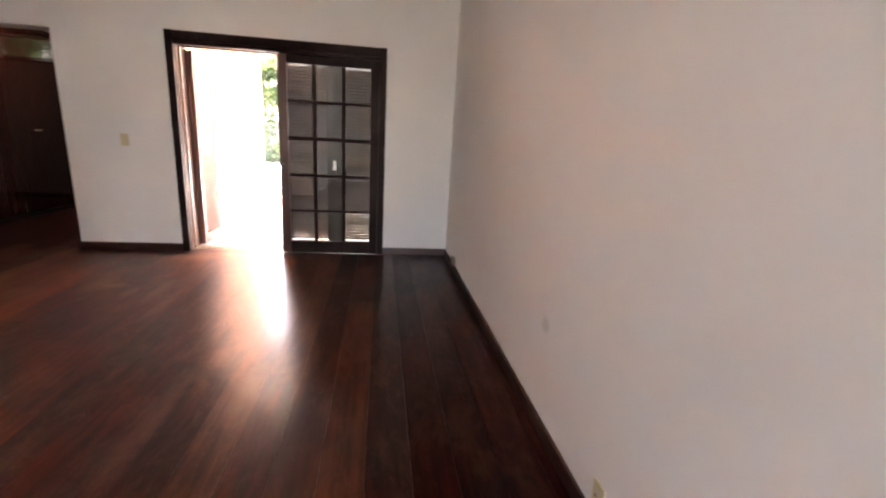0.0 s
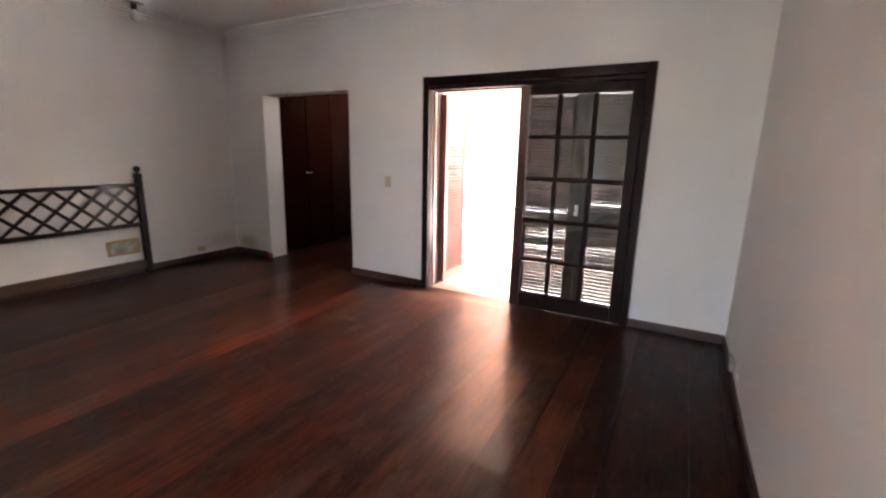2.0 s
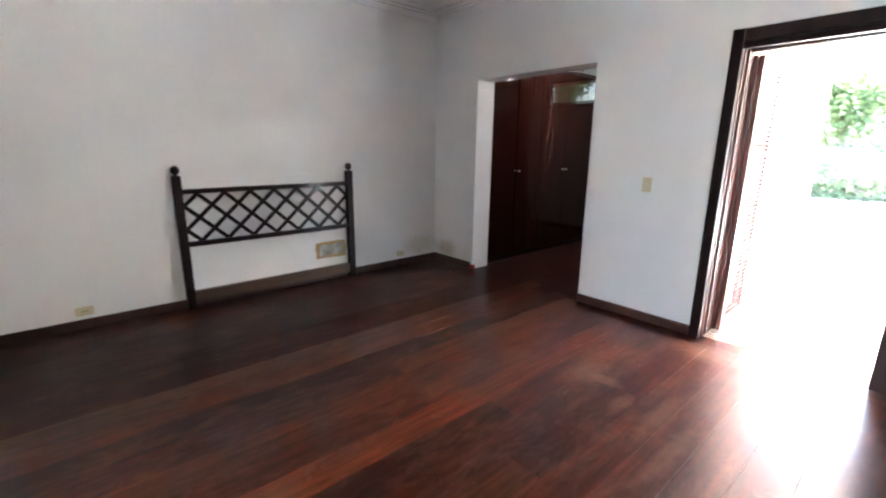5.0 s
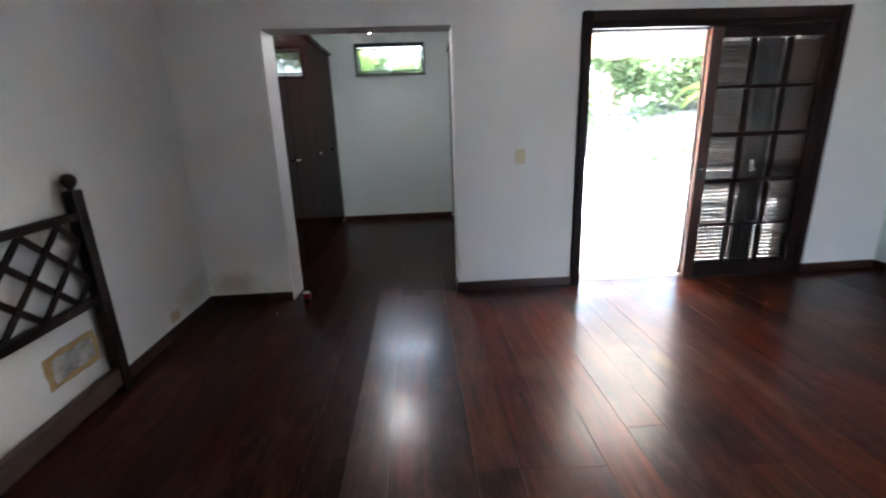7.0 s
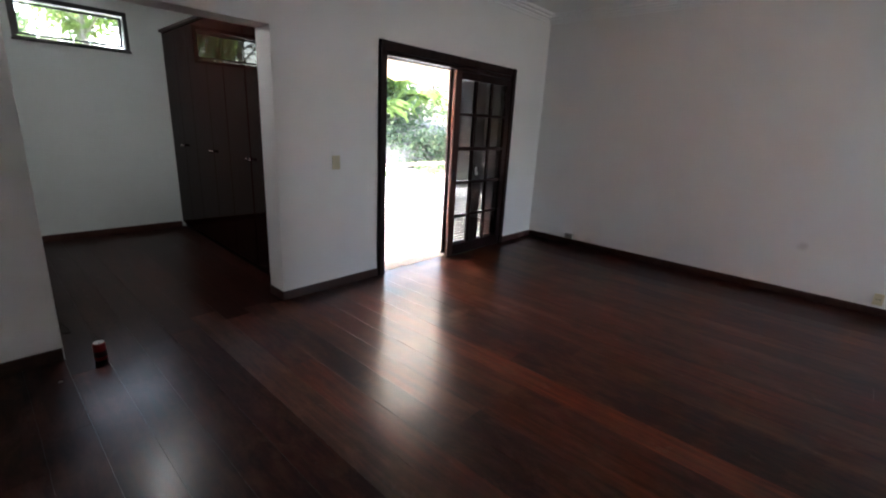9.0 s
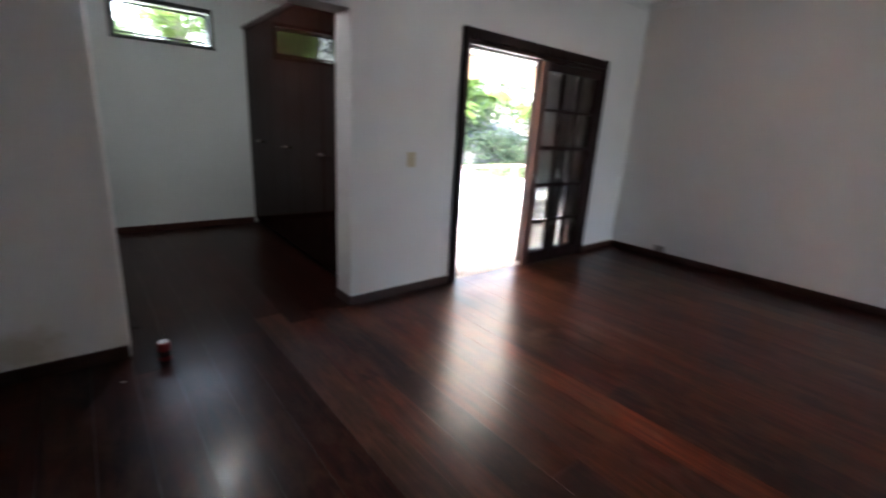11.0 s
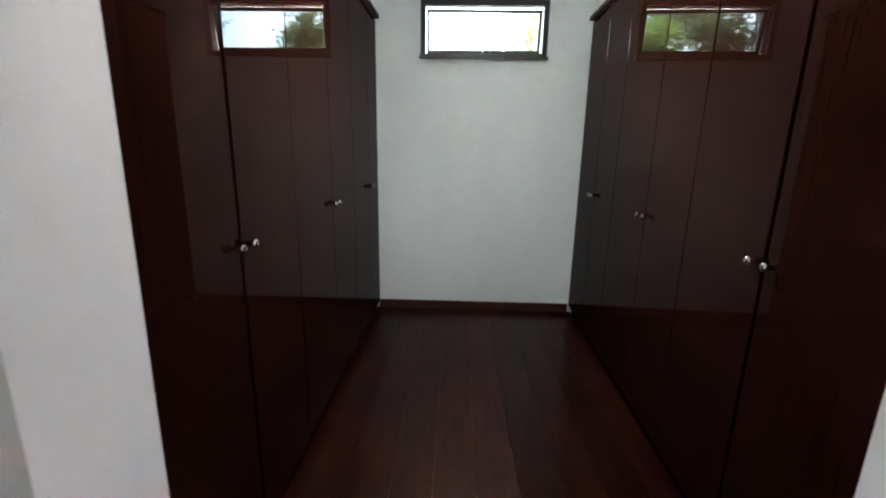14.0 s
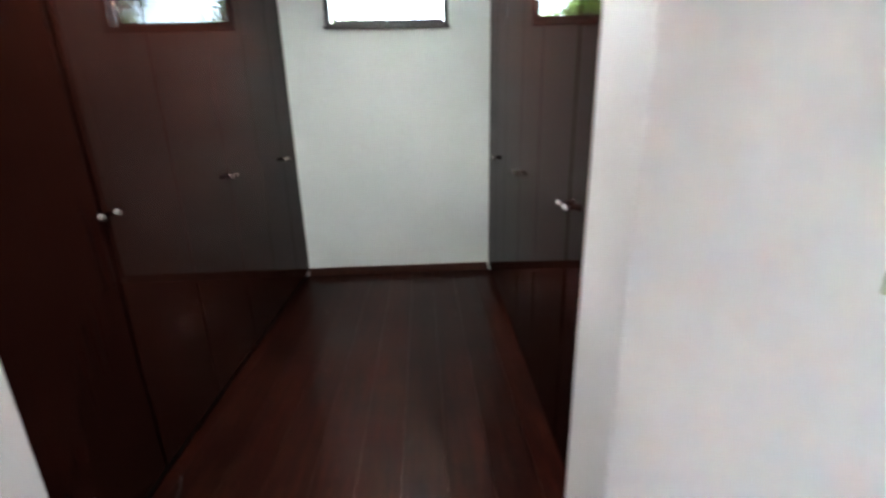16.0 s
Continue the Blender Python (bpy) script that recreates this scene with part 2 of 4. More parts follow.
# Shaded copy of the shutter wood; closed leaves get their backlit dark from colour
SHUTTER_SHADED = wood("shaded_shutter_wood", (0.018, 0.011, 0.009), (0.042, 0.022, 0.017), (1, 1, 0.2), 0.45, 0.15)
WARDROBE = wood("wardrobe_veneer", (0.0105, 0.0030, 0.0020), (0.0138, 0.0038, 0.0025), (2, 2.5, 0.08), 0.34, 0.26, 0.025, 0.0, True)
BED_WOOD = wood("headboard_wood", (0.010, 0.006, 0.005), (0.030, 0.016, 0.013), (1, 1, 0.2), 0.42, 0.1)
BED_BOARD = wood("headboard_rail_wood", (0.045, 0.022, 0.013), (0.115, 0.060, 0.034), (1, 0.12, 1), 0.5)
for m_ in (DARK_H, BED_WOOD):
    m_.node_tree.nodes["Principled BSDF"].inputs["Specular IOR Level"].default_value = 0.15
veneer = WARDROBE.node_tree.nodes["Principled BSDF"].inputs
veneer["Specular IOR Level"].default_value = 0.0
GLASS = glass_mat()
CHROME = paint("brushed_chrome", (0.62, 0.60, 0.57), (0.72, 0.70, 0.67), 0.2, 20.0, 0.05, 300.0, 1.0)
ALU = paint("worn_aluminium", (0.45, 0.45, 0.46), (0.62, 0.62, 0.63), 0.35, 12.0, 0.1, 200.0, 1.0)
BLACK_METAL = paint("dark_metal", (0.012, 0.012, 0.013), (0.03, 0.03, 0.032), 0.35, 8.0)
CREAM = paint("yellowed_plastic", (0.62, 0.53, 0.33), (0.70, 0.61, 0.41), 0.4, 9.0, 0.05)
GREY_PLASTIC = paint("grey_plastic", (0.25, 0.23, 0.21), (0.34, 0.32, 0.29), 0.5, 9.0, 0.05)
WHITE_PLASTIC = paint("white_plastic", (0.74, 0.72, 0.68), (0.8, 0.79, 0.76), 0.4, 9.0, 0.05)
FAN_WHITE = paint("fan_enamel", (0.74, 0.73, 0.71), (0.80, 0.79, 0.77), 0.35, 6.0, 0.05, coat=0.2)
VOID = paint("dark_inside", (0.006, 0.006, 0.006), (0.012, 0.011, 0.010), 0.8)
FRAME_GREY = paint("window_frame_paint", (0.008, 0.008, 0.009), (0.017, 0.017, 0.018), 0.4, 7.0)
BULB = paint("frosted_bulb", (0.8, 0.79, 0.76), (0.85, 0.84, 0.82), 0.25, 9.0, 0.02)
LAMP = glow("lit_spot_bulb", (1.0, 0.92, 0.82), 34.0)
CAN_RED = paint("red_can_print", (0.22, 0.012, 0.016), (0.32, 0.02, 0.024), 0.3, 15.0, 0.03, 200.0, 0.4, 0.5)
CAN_DARK = paint("dark_can_print", (0.03, 0.006, 0.008), (0.07, 0.01, 0.012), 0.3, 15.0, 0.03, 200.0, 0.4, 0.5)
PATCH_EDGE = paint("torn_paper_edge", (0.40, 0.25, 0.09), (0.54, 0.38, 0.18), 0.8, 14.0, 0.4, 60.0)
PATCH_MID = paint("grey_filler", (0.19, 0.18, 0.16), (0.60, 0.57, 0.52), 0.85, 11.0, 0.5, 50.0)
TERRACE = paint("pale_terrace_tile", (0.68, 0.66, 0.62), (0.78, 0.76, 0.72), 0.55, 2.0, 0.2, 60.0)
THRESH = wood("worn_threshold_wood", (0.30, 0.24, 0.20), (0.46, 0.40, 0.35), (0.15, 1, 1), 0.5)
RAIL_WOOD = wood("weathered_rail_wood", (0.28, 0.17, 0.12), (0.46, 0.32, 0.25), (0.15, 1, 1), 0.6)
STONE = paint("bank_stone", (0.10, 0.085, 0.07), (0.24, 0.21, 0.175), 0.9, 3.5, 0.8, 22.0)
SOIL = paint("garden_ground", (0.035, 0.045, 0.018), (0.10, 0.085, 0.05), 0.9, 1.2, 0.6, 20.0)
BARK = paint("tree_bark", (0.09, 0.07, 0.05), (0.24, 0.20, 0.16), 0.85, 6.0, 0.8, 30.0)
LEAF = leaf_mat("garden_leaf", (0.055, 0.085, 0.035), (0.13, 0.17, 0.07))
LEAF_DARK = leaf_mat("ivy_leaf", (0.055, 0.080, 0.038), (0.11, 0.135, 0.07))
LEAF_YELLOW = leaf_mat("palm_leaf", (0.09, 0.15, 0.03), (0.18, 0.24, 0.06))
CANVAS = canvas_mat("awning_canvas", (0.74, 0.66, 0.56), (0.80, 0.73, 0.64), 0.2)
VALANCE = canvas_mat("valance_canvas", (0.36, 0.26, 0.18), (0.46, 0.34, 0.25), 0.15)
ROOF = paint("roof_tile", (0.22, 0.09, 0.05), (0.34, 0.15, 0.09), 0.8, 3.0)

# ---- building helpers ----
origin = {}


def add_box(bm, x0, x1, y0, y1, z0, z1, m=None):
    vs = [bm.verts.new((x, y, z)) for x in (x0, x1) for y in (y0, y1) for z in (z0, z1)]
    if m is not None:
        for v in vs:
            v.co = m @ v.co
    for f in ((0, 1, 3, 2), (4, 6, 7, 5), (0, 4, 5, 1), (2, 3, 7, 6), (0, 2, 6, 4), (1, 5, 7, 3)):
        bm.faces.new([vs[i] for i in f])
    return bm


def box(x0, x1, y0, y1, z0, z1, bevel=0.0, m=None, seg=2):
    bm = add_box(bmesh.new(), min(x0, x1), max(x0, x1), min(y0, y1), max(y0, y1), min(z0, z1), max(z0, z1))
    if bevel:
        bmesh.ops.bevel(bm, geom=bm.edges[:], offset=bevel, segments=seg, profile=0.6, affect="EDGES")
    if m is not None:
        bm.transform(m)
    return bm


def lathe(profile, place, axis="Z", seg=24, closed=True):
    """A turned body from (radius, height) pairs."""
    bm = bmesh.new()
    rings = []
    for r, h in profile:
        rings.append([bm.verts.new((r * math.cos(a), r * math.sin(a), h)) for a in [2 * math.pi * k / seg for k in range(seg)]])
    for a, b in zip(rings, rings[1:]):
        for k in range(seg):
            bm.faces.new((a[k], a[(k + 1) % seg], b[(k + 1) % seg], b[k]))
    if closed:
        bm.faces.new(rings[0][::-1])
    bm.faces.new(rings[-1])
    turn = Matrix() if isinstance(axis, str) else axis
    bm.transform(Matrix.Translation(place) @ turn)
    for f in bm.faces:
        f.smooth = len(f.verts) == 4
    return bm


def tube(points, r, seg=10):
    """A round bar through the points."""
    bm = bmesh.new()
    pts = [Vector(p) for p in points]
    rings = []
    for i, p in enumerate(pts):
        d = (pts[min(i + 1, len(pts) - 1)] - pts[max(i - 1, 0)]).normalized()
        q = d.to_track_quat("Z", "Y")
        rr = r[i] if isinstance(r, (list, tuple)) else r
        rings.append([bm.verts.new(p + q @ Vector((rr * math.cos(2 * math.pi * k / seg), rr * math.sin(2 * math.pi * k / seg), 0))) for k in range(seg)])
    for a, b in zip(rings, rings[1:]):
        for k in range(seg):
            bm.faces.new((a[k], a[(k + 1) % seg], b[(k + 1) % seg], b[k])).smooth = True
    bm.faces.new(rings[0][::-1])
    bm.faces.new(rings[-1])
    return bm


def link_mesh(name, bm, material):
    bmesh.ops.recalc_face_normals(bm, faces=bm.faces[:])
    me = bpy.data.meshes.new(name)
    bm.to_mesh(me)
    bm.free()
    me.materials.append(material)
    return new(name, me)


def thing(name, place, label, category, group="", kind=""):
    ob = new(name)
    ob.empty_display_size = 0.1
    ob.location = place
    origin[ob] = Vector(place)
    return tagged(ob, label, category, group, kind)


def part(name, bm, material, parent, label=""):
    """One mesh under a thing or a part; the bmesh is in world metres."""
    o = origin[parent]
    bm.transform(Matrix.Translation(-o))
    ob = link_mesh(name, bm, material)
    ob.parent = parent
    origin[ob] = o
    return tagged(ob, label)


def solid(name, bm, material, label, category, kind="structure"):
    ob = link_mesh(name, bm, material)
    origin[ob] = Vector((0, 0, 0))
    return tagged(ob, label, category, "", kind)


def boxes(*bb):
    bm = bmesh.new()
    for b in bb:
        add_box(bm, *b)
    return bm


# ---- structure ----
floor = solid("floor", boxes((WEST - 0.2, EAST + 0.2, PASS_S - 0.2, NBACK - 0.03, -0.2, -0.014), (WEST - 0.2, -2.1, NBACK - 0.03, CBACK + 0.2, -0.2, -0.014)),
              JOINT, "dark red-brown varnished hardwood plank floor, worn near the door", "floor")
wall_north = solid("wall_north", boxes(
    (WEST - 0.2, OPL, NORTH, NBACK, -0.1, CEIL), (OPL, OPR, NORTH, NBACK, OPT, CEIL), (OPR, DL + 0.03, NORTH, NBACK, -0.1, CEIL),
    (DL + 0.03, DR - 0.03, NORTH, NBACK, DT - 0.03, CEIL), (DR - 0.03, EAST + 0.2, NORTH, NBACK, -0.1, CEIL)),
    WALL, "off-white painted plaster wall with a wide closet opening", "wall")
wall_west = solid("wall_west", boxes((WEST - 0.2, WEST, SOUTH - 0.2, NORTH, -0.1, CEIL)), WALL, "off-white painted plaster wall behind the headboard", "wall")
wall_east = solid("wall_east", boxes((EAST, EAST + 0.2, PASS_S - 0.2, NORTH, -0.1, CEIL)), WALL, "off-white painted plaster wall with a faint stain", "wall")
wall_south = solid("wall_south", boxes((WEST, PASS_W, SOUTH - 0.2, SOUTH, -0.1, CEIL)), WALL, "off-white painted plaster wall with an open socket box", "wall")
wall_passage_west = solid("wall_passage_west", boxes((PASS_W - 0.2, PASS_W, PASS_S - 0.2, SOUTH - 0.2, -0.1, CEIL)), WALL, "off-white painted passage wall", "wall")
wall_passage_south = solid("wall_passage_south", boxes(
    (PASS_W, 0.0, PASS_S - 0.2, PASS_S, -0.1, CEIL), (0.80, EAST, PASS_S - 0.2, PASS_S, -0.1, CEIL),
    (0.0, 0.80, PASS_S - 0.2, PASS_S, -0.1, 0.6), (0.0, 0.80, PASS_S - 0.2, PASS_S, 2.5, CEIL)), WALL, "off-white painted hall wall with a tall window opening", "wall")
wall_closet_north = solid("wall_closet_north", boxes(
    (WEST - 0.2, -4.075, CBACK, CBACK + 0.2, -0.1, CCEIL), (-3.115, -1.95, CBACK, CBACK + 0.2, -0.1, CCEIL),
    (-4.075, -3.115, CBACK, CBACK + 0.2, -0.1, 2.14), (-4.075, -3.115, CBACK, CBACK + 0.2, 2.53, CCEIL)),
    CLOSET_PAINT, "pale grey-green painted closet wall under a high window", "wall")
wall_closet_west = solid("wall_closet_west", boxes((WEST - 0.2, WEST, NBACK, CBACK, -0.1, CCEIL)), CLOSET_PAINT, "painted wall behind the wardrobes", "wall")
wall_closet_east = solid("wall_closet_east", boxes((-2.15, -1.99, NBACK, CBACK, -0.1, CCEIL)), PEACH, "peach painted outer wall between closet and terrace", "wall")
ceiling = solid("ceiling", boxes((WEST - 0.2, EAST + 0.2, PASS_S - 0.2, NBACK, CEIL, CEIL + 0.15)), CEILING, "white painted plaster ceiling", "ceiling")
ceiling_closet = solid("ceiling_closet", boxes((WEST - 0.2, -1.95, NBACK, CBACK + 0.2, CCEIL, CCEIL + 0.15)), CEILING, "white painted closet ceiling", "ceiling")


def run(name, bm, material, label, category="baseboard"):
    return solid(name, bm, material, label, category)


reveal = bmesh.new()
lo = [reveal.verts.new((x, y, 0.0)) for x, y in ((OPL, NORTH - 0.0015), (OPL + 0.004, NORTH - 0.0015), (OPL + 0.022, NBACK + 0.012), (OPL, NBACK + 0.012))]
hi = [reveal.verts.new((x, y, OPT)) for x, y in ((OPL, NORTH - 0.0015), (OPL + 0.030, NORTH - 0.0015), (OPL + 0.048, NBACK + 0.012), (OPL, NBACK + 0.012))]
reveal.faces.new(lo[::-1])
reveal.faces.new(hi)
for i in range(4):
    j = (i + 1) % 4
    reveal.faces.new((lo[i], lo[j], hi[j], hi[i]))
run("trim", reveal, WALL, "white painted tapering reveal of the closet opening", "reveal")
H, T = 0.078, 0.017
for bb in ((WEST, OPL, NORTH - T, NORTH), (OPR, DL, NORTH - T, NORTH), (DR, EAST, NORTH - T, NORTH), (WEST, WEST + T, SOUTH, NORTH - T),
           (EAST - T, EAST, PASS_S, NORTH - T), (WEST + T, PASS_W, SOUTH, SOUTH + T), (CW, CE, CBACK - T, CBACK),
           (OPR - T * 0.6, OPR, NORTH - T, NBACK), (PASS_W, PASS_W + T, PASS_S, SOUTH)):
    run("baseboard", box(*bb, 0.0, H, 0.005), SKIRT, "red-brown varnished wooden baseboard")


def cornice(x0, x1, y0, y1, dx, dy):
    """A stepped plaster moulding; dx, dy point into the room."""
    bm = bmesh.new()
    for depth, z0, z1 in ((0.016, CEIL - 0.10, CEIL - 0.075), (0.03, CEIL - 0.075, CEIL - 0.05), (0.065, CEIL - 0.05, CEIL - 0.028), (0.11, CEIL - 0.028, CEIL)):
        add_box(bm, min(x0, x0 + dx * depth) if dx else x0, max(x1, x1 + dx * depth) if dx else x1,
                min(y0, y0 + dy * depth) if dy else y0, max(y1, y1 + dy * depth) if dy else y1, z0, z1)
    run("trim", bm, CEILING, "white plaster ceiling moulding", "moulding")


cornice(WEST + 0.11, EAST - 0.11, NORTH, NORTH, 0, -1)
cornice(WEST, WEST, SOUTH, NORTH, 1, 0)
cornice(EAST, EAST, PASS_S, NORTH, -1, 0)
cornice(WEST + 0.11, PASS_W, SOUTH, SOUTH, 0, 1)


# ---- patio door ----
door_frame = thing("door_1", (-0.9, 5.1, 0), "dark stained wooden patio door frame with sliding tracks", "door frame", kind="structure")
FY = 4.974
part("casing", box(DL, DL + 0.07, FY, NORTH + 0.02, 0, DT, 0.006), DARK_H, door_frame)
part("casing", box(DR - 0.07, DR, FY, NORTH + 0.02, 0, DT, 0.006), DARK_H, door_frame)
part("header", box(DL + 0.07, DR - 0.07, FY + 0.003, NORTH + 0.02, 2.115, DT - 0.002, 0.006), DARK_H, door_frame)
part("header_bead", box(DL + 0.07, DR - 0.07, FY + 0.014, NORTH + 0.02, 2.075, 2.113, 0.005), DARK_H, door_frame)
part("jamb", box(DL + 0.032, DL + 0.075, NORTH + 0.022, NBACK + 0.03, 0, DT - 0.04, 0.003), RED_WOOD, door_frame, "red-brown wooden side jamb")
part("jamb", box(DR - 0.075, DR - 0.032, NORTH + 0.022, NBACK + 0.03, 0, DT - 0.04, 0.003), RED_WOOD, door_frame, "red-brown wooden side jamb")
part("head_jamb", box(DL + 0.076, DR - 0.076, NORTH + 0.022, NBACK + 0.03, 2.10, DT - 0.04, 0.003), RED_WOOD, door_frame)
for y in (5.075, 5.125):
    part("side_stop", box(DL + 0.076, DL + 0.09, y, y + 0.022, 0.012, 2.095, 0.003), RED_WOOD, door_frame)
    part("head_track", box(DL + 0.092, DR - 0.076, y, y + 0.022, 2.068, 2.097, 0.003), DARK_H, door_frame)
part("side_track", box(DL + 0.076, DL + 0.084, 5.10, 5.122, 0.012, 2.095, 0.002), ALU, door_frame, "pale metal side track")
sill = part("threshold", box(DL + 0.03, DR - 0.03, 5.064, NBACK + 0.06, -0.03, 0.003, 0.001), THRESH, door_frame, "pale worn wooden threshold")
for y in (5.085, 5.135, 5.19):
    part("floor_track", box(DL + 0.092, DR - 0.08, y, y + 0.008, 0.0032, 0.007, 0.001), BLACK_METAL, door_frame, "dark metal floor track")

leaf = thing("sliding_door", (-0.43, 5.04, 0.018), "dark stained sliding door with fifteen glass panes, half closed", "glass door")
LX0, LX1, LY0, LY1, LZ0, LZ1 = -0.950, 0.080, 4.987, 5.027, 0.006, 2.066
COLS = [(-0.856, -0.606), (-0.566, -0.306), (-0.266, -0.006)]
ROWZ = [(0.138, 0.468), (0.496, 0.850), (0.884, 1.232), (1.272, 1.608), (1.640, 1.986)]
# Doorway-side stile in redder wood; daylight on that edge put into colour
stile = part("stile", box(LX0, COLS[0][0], LY0, LY1, LZ0, LZ1, 0.004), RED_WOOD, leaf)
part("stile", box(COLS[2][1], LX1, LY0, LY1, LZ0, LZ1, 0.004), DARK_H, leaf)
part("top_rail", box(COLS[0][0], COLS[2][1], LY0 + 0.001, LY1 - 0.001, ROWZ[4][1], LZ1, 0.004), DARK_H, leaf)
part("bottom_rail", box(COLS[0][0], COLS[2][1], LY0 + 0.001, LY1 - 0.001, LZ0, ROWZ[0][0], 0.004), DARK_H, leaf)
for a, b in zip(ROWZ, ROWZ[1:]):
    part("crossbar", box(COLS[0][0], COLS[2][1], LY0 + 0.004, LY1 - 0.004, a[1], b[0], 0.006), DARK_H, leaf)
for i, r in enumerate(ROWZ):
    for a, b in zip(COLS, COLS[1:]):
        part("muntin", box(a[1], b[0], LY0 + 0.006, LY1 - 0.006, r[0], r[1], 0.006), DARK_H, leaf)
    for c in COLS:
        pane = part("pane", box(c[0] + 0.001, c[1] - 0.001, 5.006, 5.010, r[0] + 0.001, r[1] - 0.001), GLASS, leaf, "clear glass pane")
        pane.visible_shadow = False
knob = part("lever", tube([(-0.915, 4.985, 0.975), (-0.915, 4.955, 0.975), (-0.945, 4.948, 0.975), (-0.982, 4.948, 0.972)], [0.008, 0.008, 0.008, 0.006]), BLACK_METAL, stile, "small dark metal lever")
part("key_plate", box(-0.932, -0.898, 4.982, 4.9865, 0.90, 1.03, 0.002), BLACK_METAL, stile)


def slat_mesh(name, length, along, material):
    """One tilted louvre; along: 0 lies along x with its outside edge towards +y, 1 lies along y."""
    bm = box(-length / 2, length / 2, -0.024, 0.024, -0.003, 0.003, 0.0022, None, 1)
    bm.transform(Matrix.Rotation(radians(-52), 4, "X"))
    if along:
        bm.transform(Matrix.Rotation(radians(90), 4, "Z"))
    me = bpy.data.meshes.new(name)
    bm.to_mesh(me)
    bm.free()
    me.materials.append(material)
    return me


def shutter(u0, u1, s0, s1, depth, along, material, label, group, latch=False):
    """A louvred leaf from u0 to u1; the slats lie from s0 to s1; depth: its near and far face."""
    d0, d1 = depth
    z0, z1 = 0.022, 2.062
    mid = (d0 + d1) / 2

    def bx(a, b, za, zb, inset=0.0, bev=0.004):
        return box(a, b, d0 + inset, d1 - inset, za, zb, bev) if not along else box(d0 + inset, d1 - inset, a, b, za, zb, bev)
    base = ((u0 + u1) / 2, mid, z0) if not along else (mid, (u0 + u1) / 2, z0)
    ob = thing("shutter", base, label, "shutter", group)
    part("stile", bx(u0, s0, z0, z1), material, ob)
    part("stile", bx(s1, u1, z0, z1), material, ob)
    part("top_rail", bx(s0, s1, 1.985, z1, 0.001), material, ob)
    part("bottom_rail", bx(s0, s1, z0, 0.13, 0.001), material, ob)
    me = slat_mesh("slat", s1 - s0 + 0.006, along, material)
    z = 0.155
    while z < 1.985:
        s = new("slat", me)
        s.parent = ob
        c = (s0 + s1) / 2
        s.location = Vector((c, mid, z) if not along else (mid, c, z)) - origin[ob]
        slack = random.uniform(-0.05, 0.05) + (0.15 if z > 0.95 and random.random() < 0.12 else 0.0)
        s.rotation_euler = (slack, 0, 0) if not along else (0, slack, 0)
        z += 0.0335
    return ob


sh = shutter(-0.925, -0.370, -0.865, -0.468, (5.085, 5.117), 0, SHUTTER_SHADED, "closed wooden louvred shutter behind the glass door, coloured as in shade", "closed shutters")
shutter(-0.370, 0.075, -0.272, 0.022, (5.085, 5.117), 0, SHUTTER_SHADED, "closed wooden louvred shutter behind the glass door, coloured as in shade", "closed shutters")
part("latch_plate", box(-0.405, -0.375, 5.077, 5.084, 0.93, 1.03, 0.003), WHITE_PLASTIC, sh, "small white latch")
part("latch_knob", lathe([(0.012, 0), (0.02, 0.006), (0.02, 0.016), (0.012, 0.022)], (-0.39, 5.077, 0.95), Matrix.Rotation(radians(90), 4, "X"), 16), WHITE_PLASTIC, sh)
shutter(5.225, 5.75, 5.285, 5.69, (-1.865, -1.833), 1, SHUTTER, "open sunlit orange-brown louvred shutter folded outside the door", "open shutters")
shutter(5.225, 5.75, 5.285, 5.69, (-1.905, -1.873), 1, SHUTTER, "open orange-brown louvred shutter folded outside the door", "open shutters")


# ---- headboard ----
bed = thing("headboard", (-5.05, 2.97, 0), "dark wooden headboard with diagonal lattice standing against the wall", "headboard")
HX0, HX1 = -5.085, -5.03
for y in (2.162, 3.762):
    post = part("post", box(HX0, HX1 + 0.004, y - 0.034, y + 0.034, 0.0, 1.165, 0.006), BED_WOOD, bed)
    part("ball_finial", lathe([(0.016, 1.160), (0.014, 1.172), (0.02, 1.180), (0.032, 1.196), (0.036, 1.212), (0.031, 1.230), (0.018, 1.243), (0.003, 1.247)], ((HX0 + HX1) / 2, y, 0), "Z", 20), BED_WOOD, post)
part("top_rail", box(HX0 + 0.008, HX1 - 0.006, 2.196, 3.728, 1.012, 1.052, 0.005), BED_WOOD, bed)
part("lattice_rail", box(HX0 + 0.008, HX1 - 0.006, 2.196, 3.728, 0.556, 0.600, 0.005), BED_WOOD, bed)
part("lower_board", box(HX0 + 0.006, HX1 - 0.004, 2.196, 3.728, 0.052, 0.156, 0.005), BED_BOARD, bed, "lighter brown lower board")
Y0, Y1, Z0, Z1 = 2.196, 3.728, 0.600, 1.012
PITCH = (Y1 - Y0) / 7.0
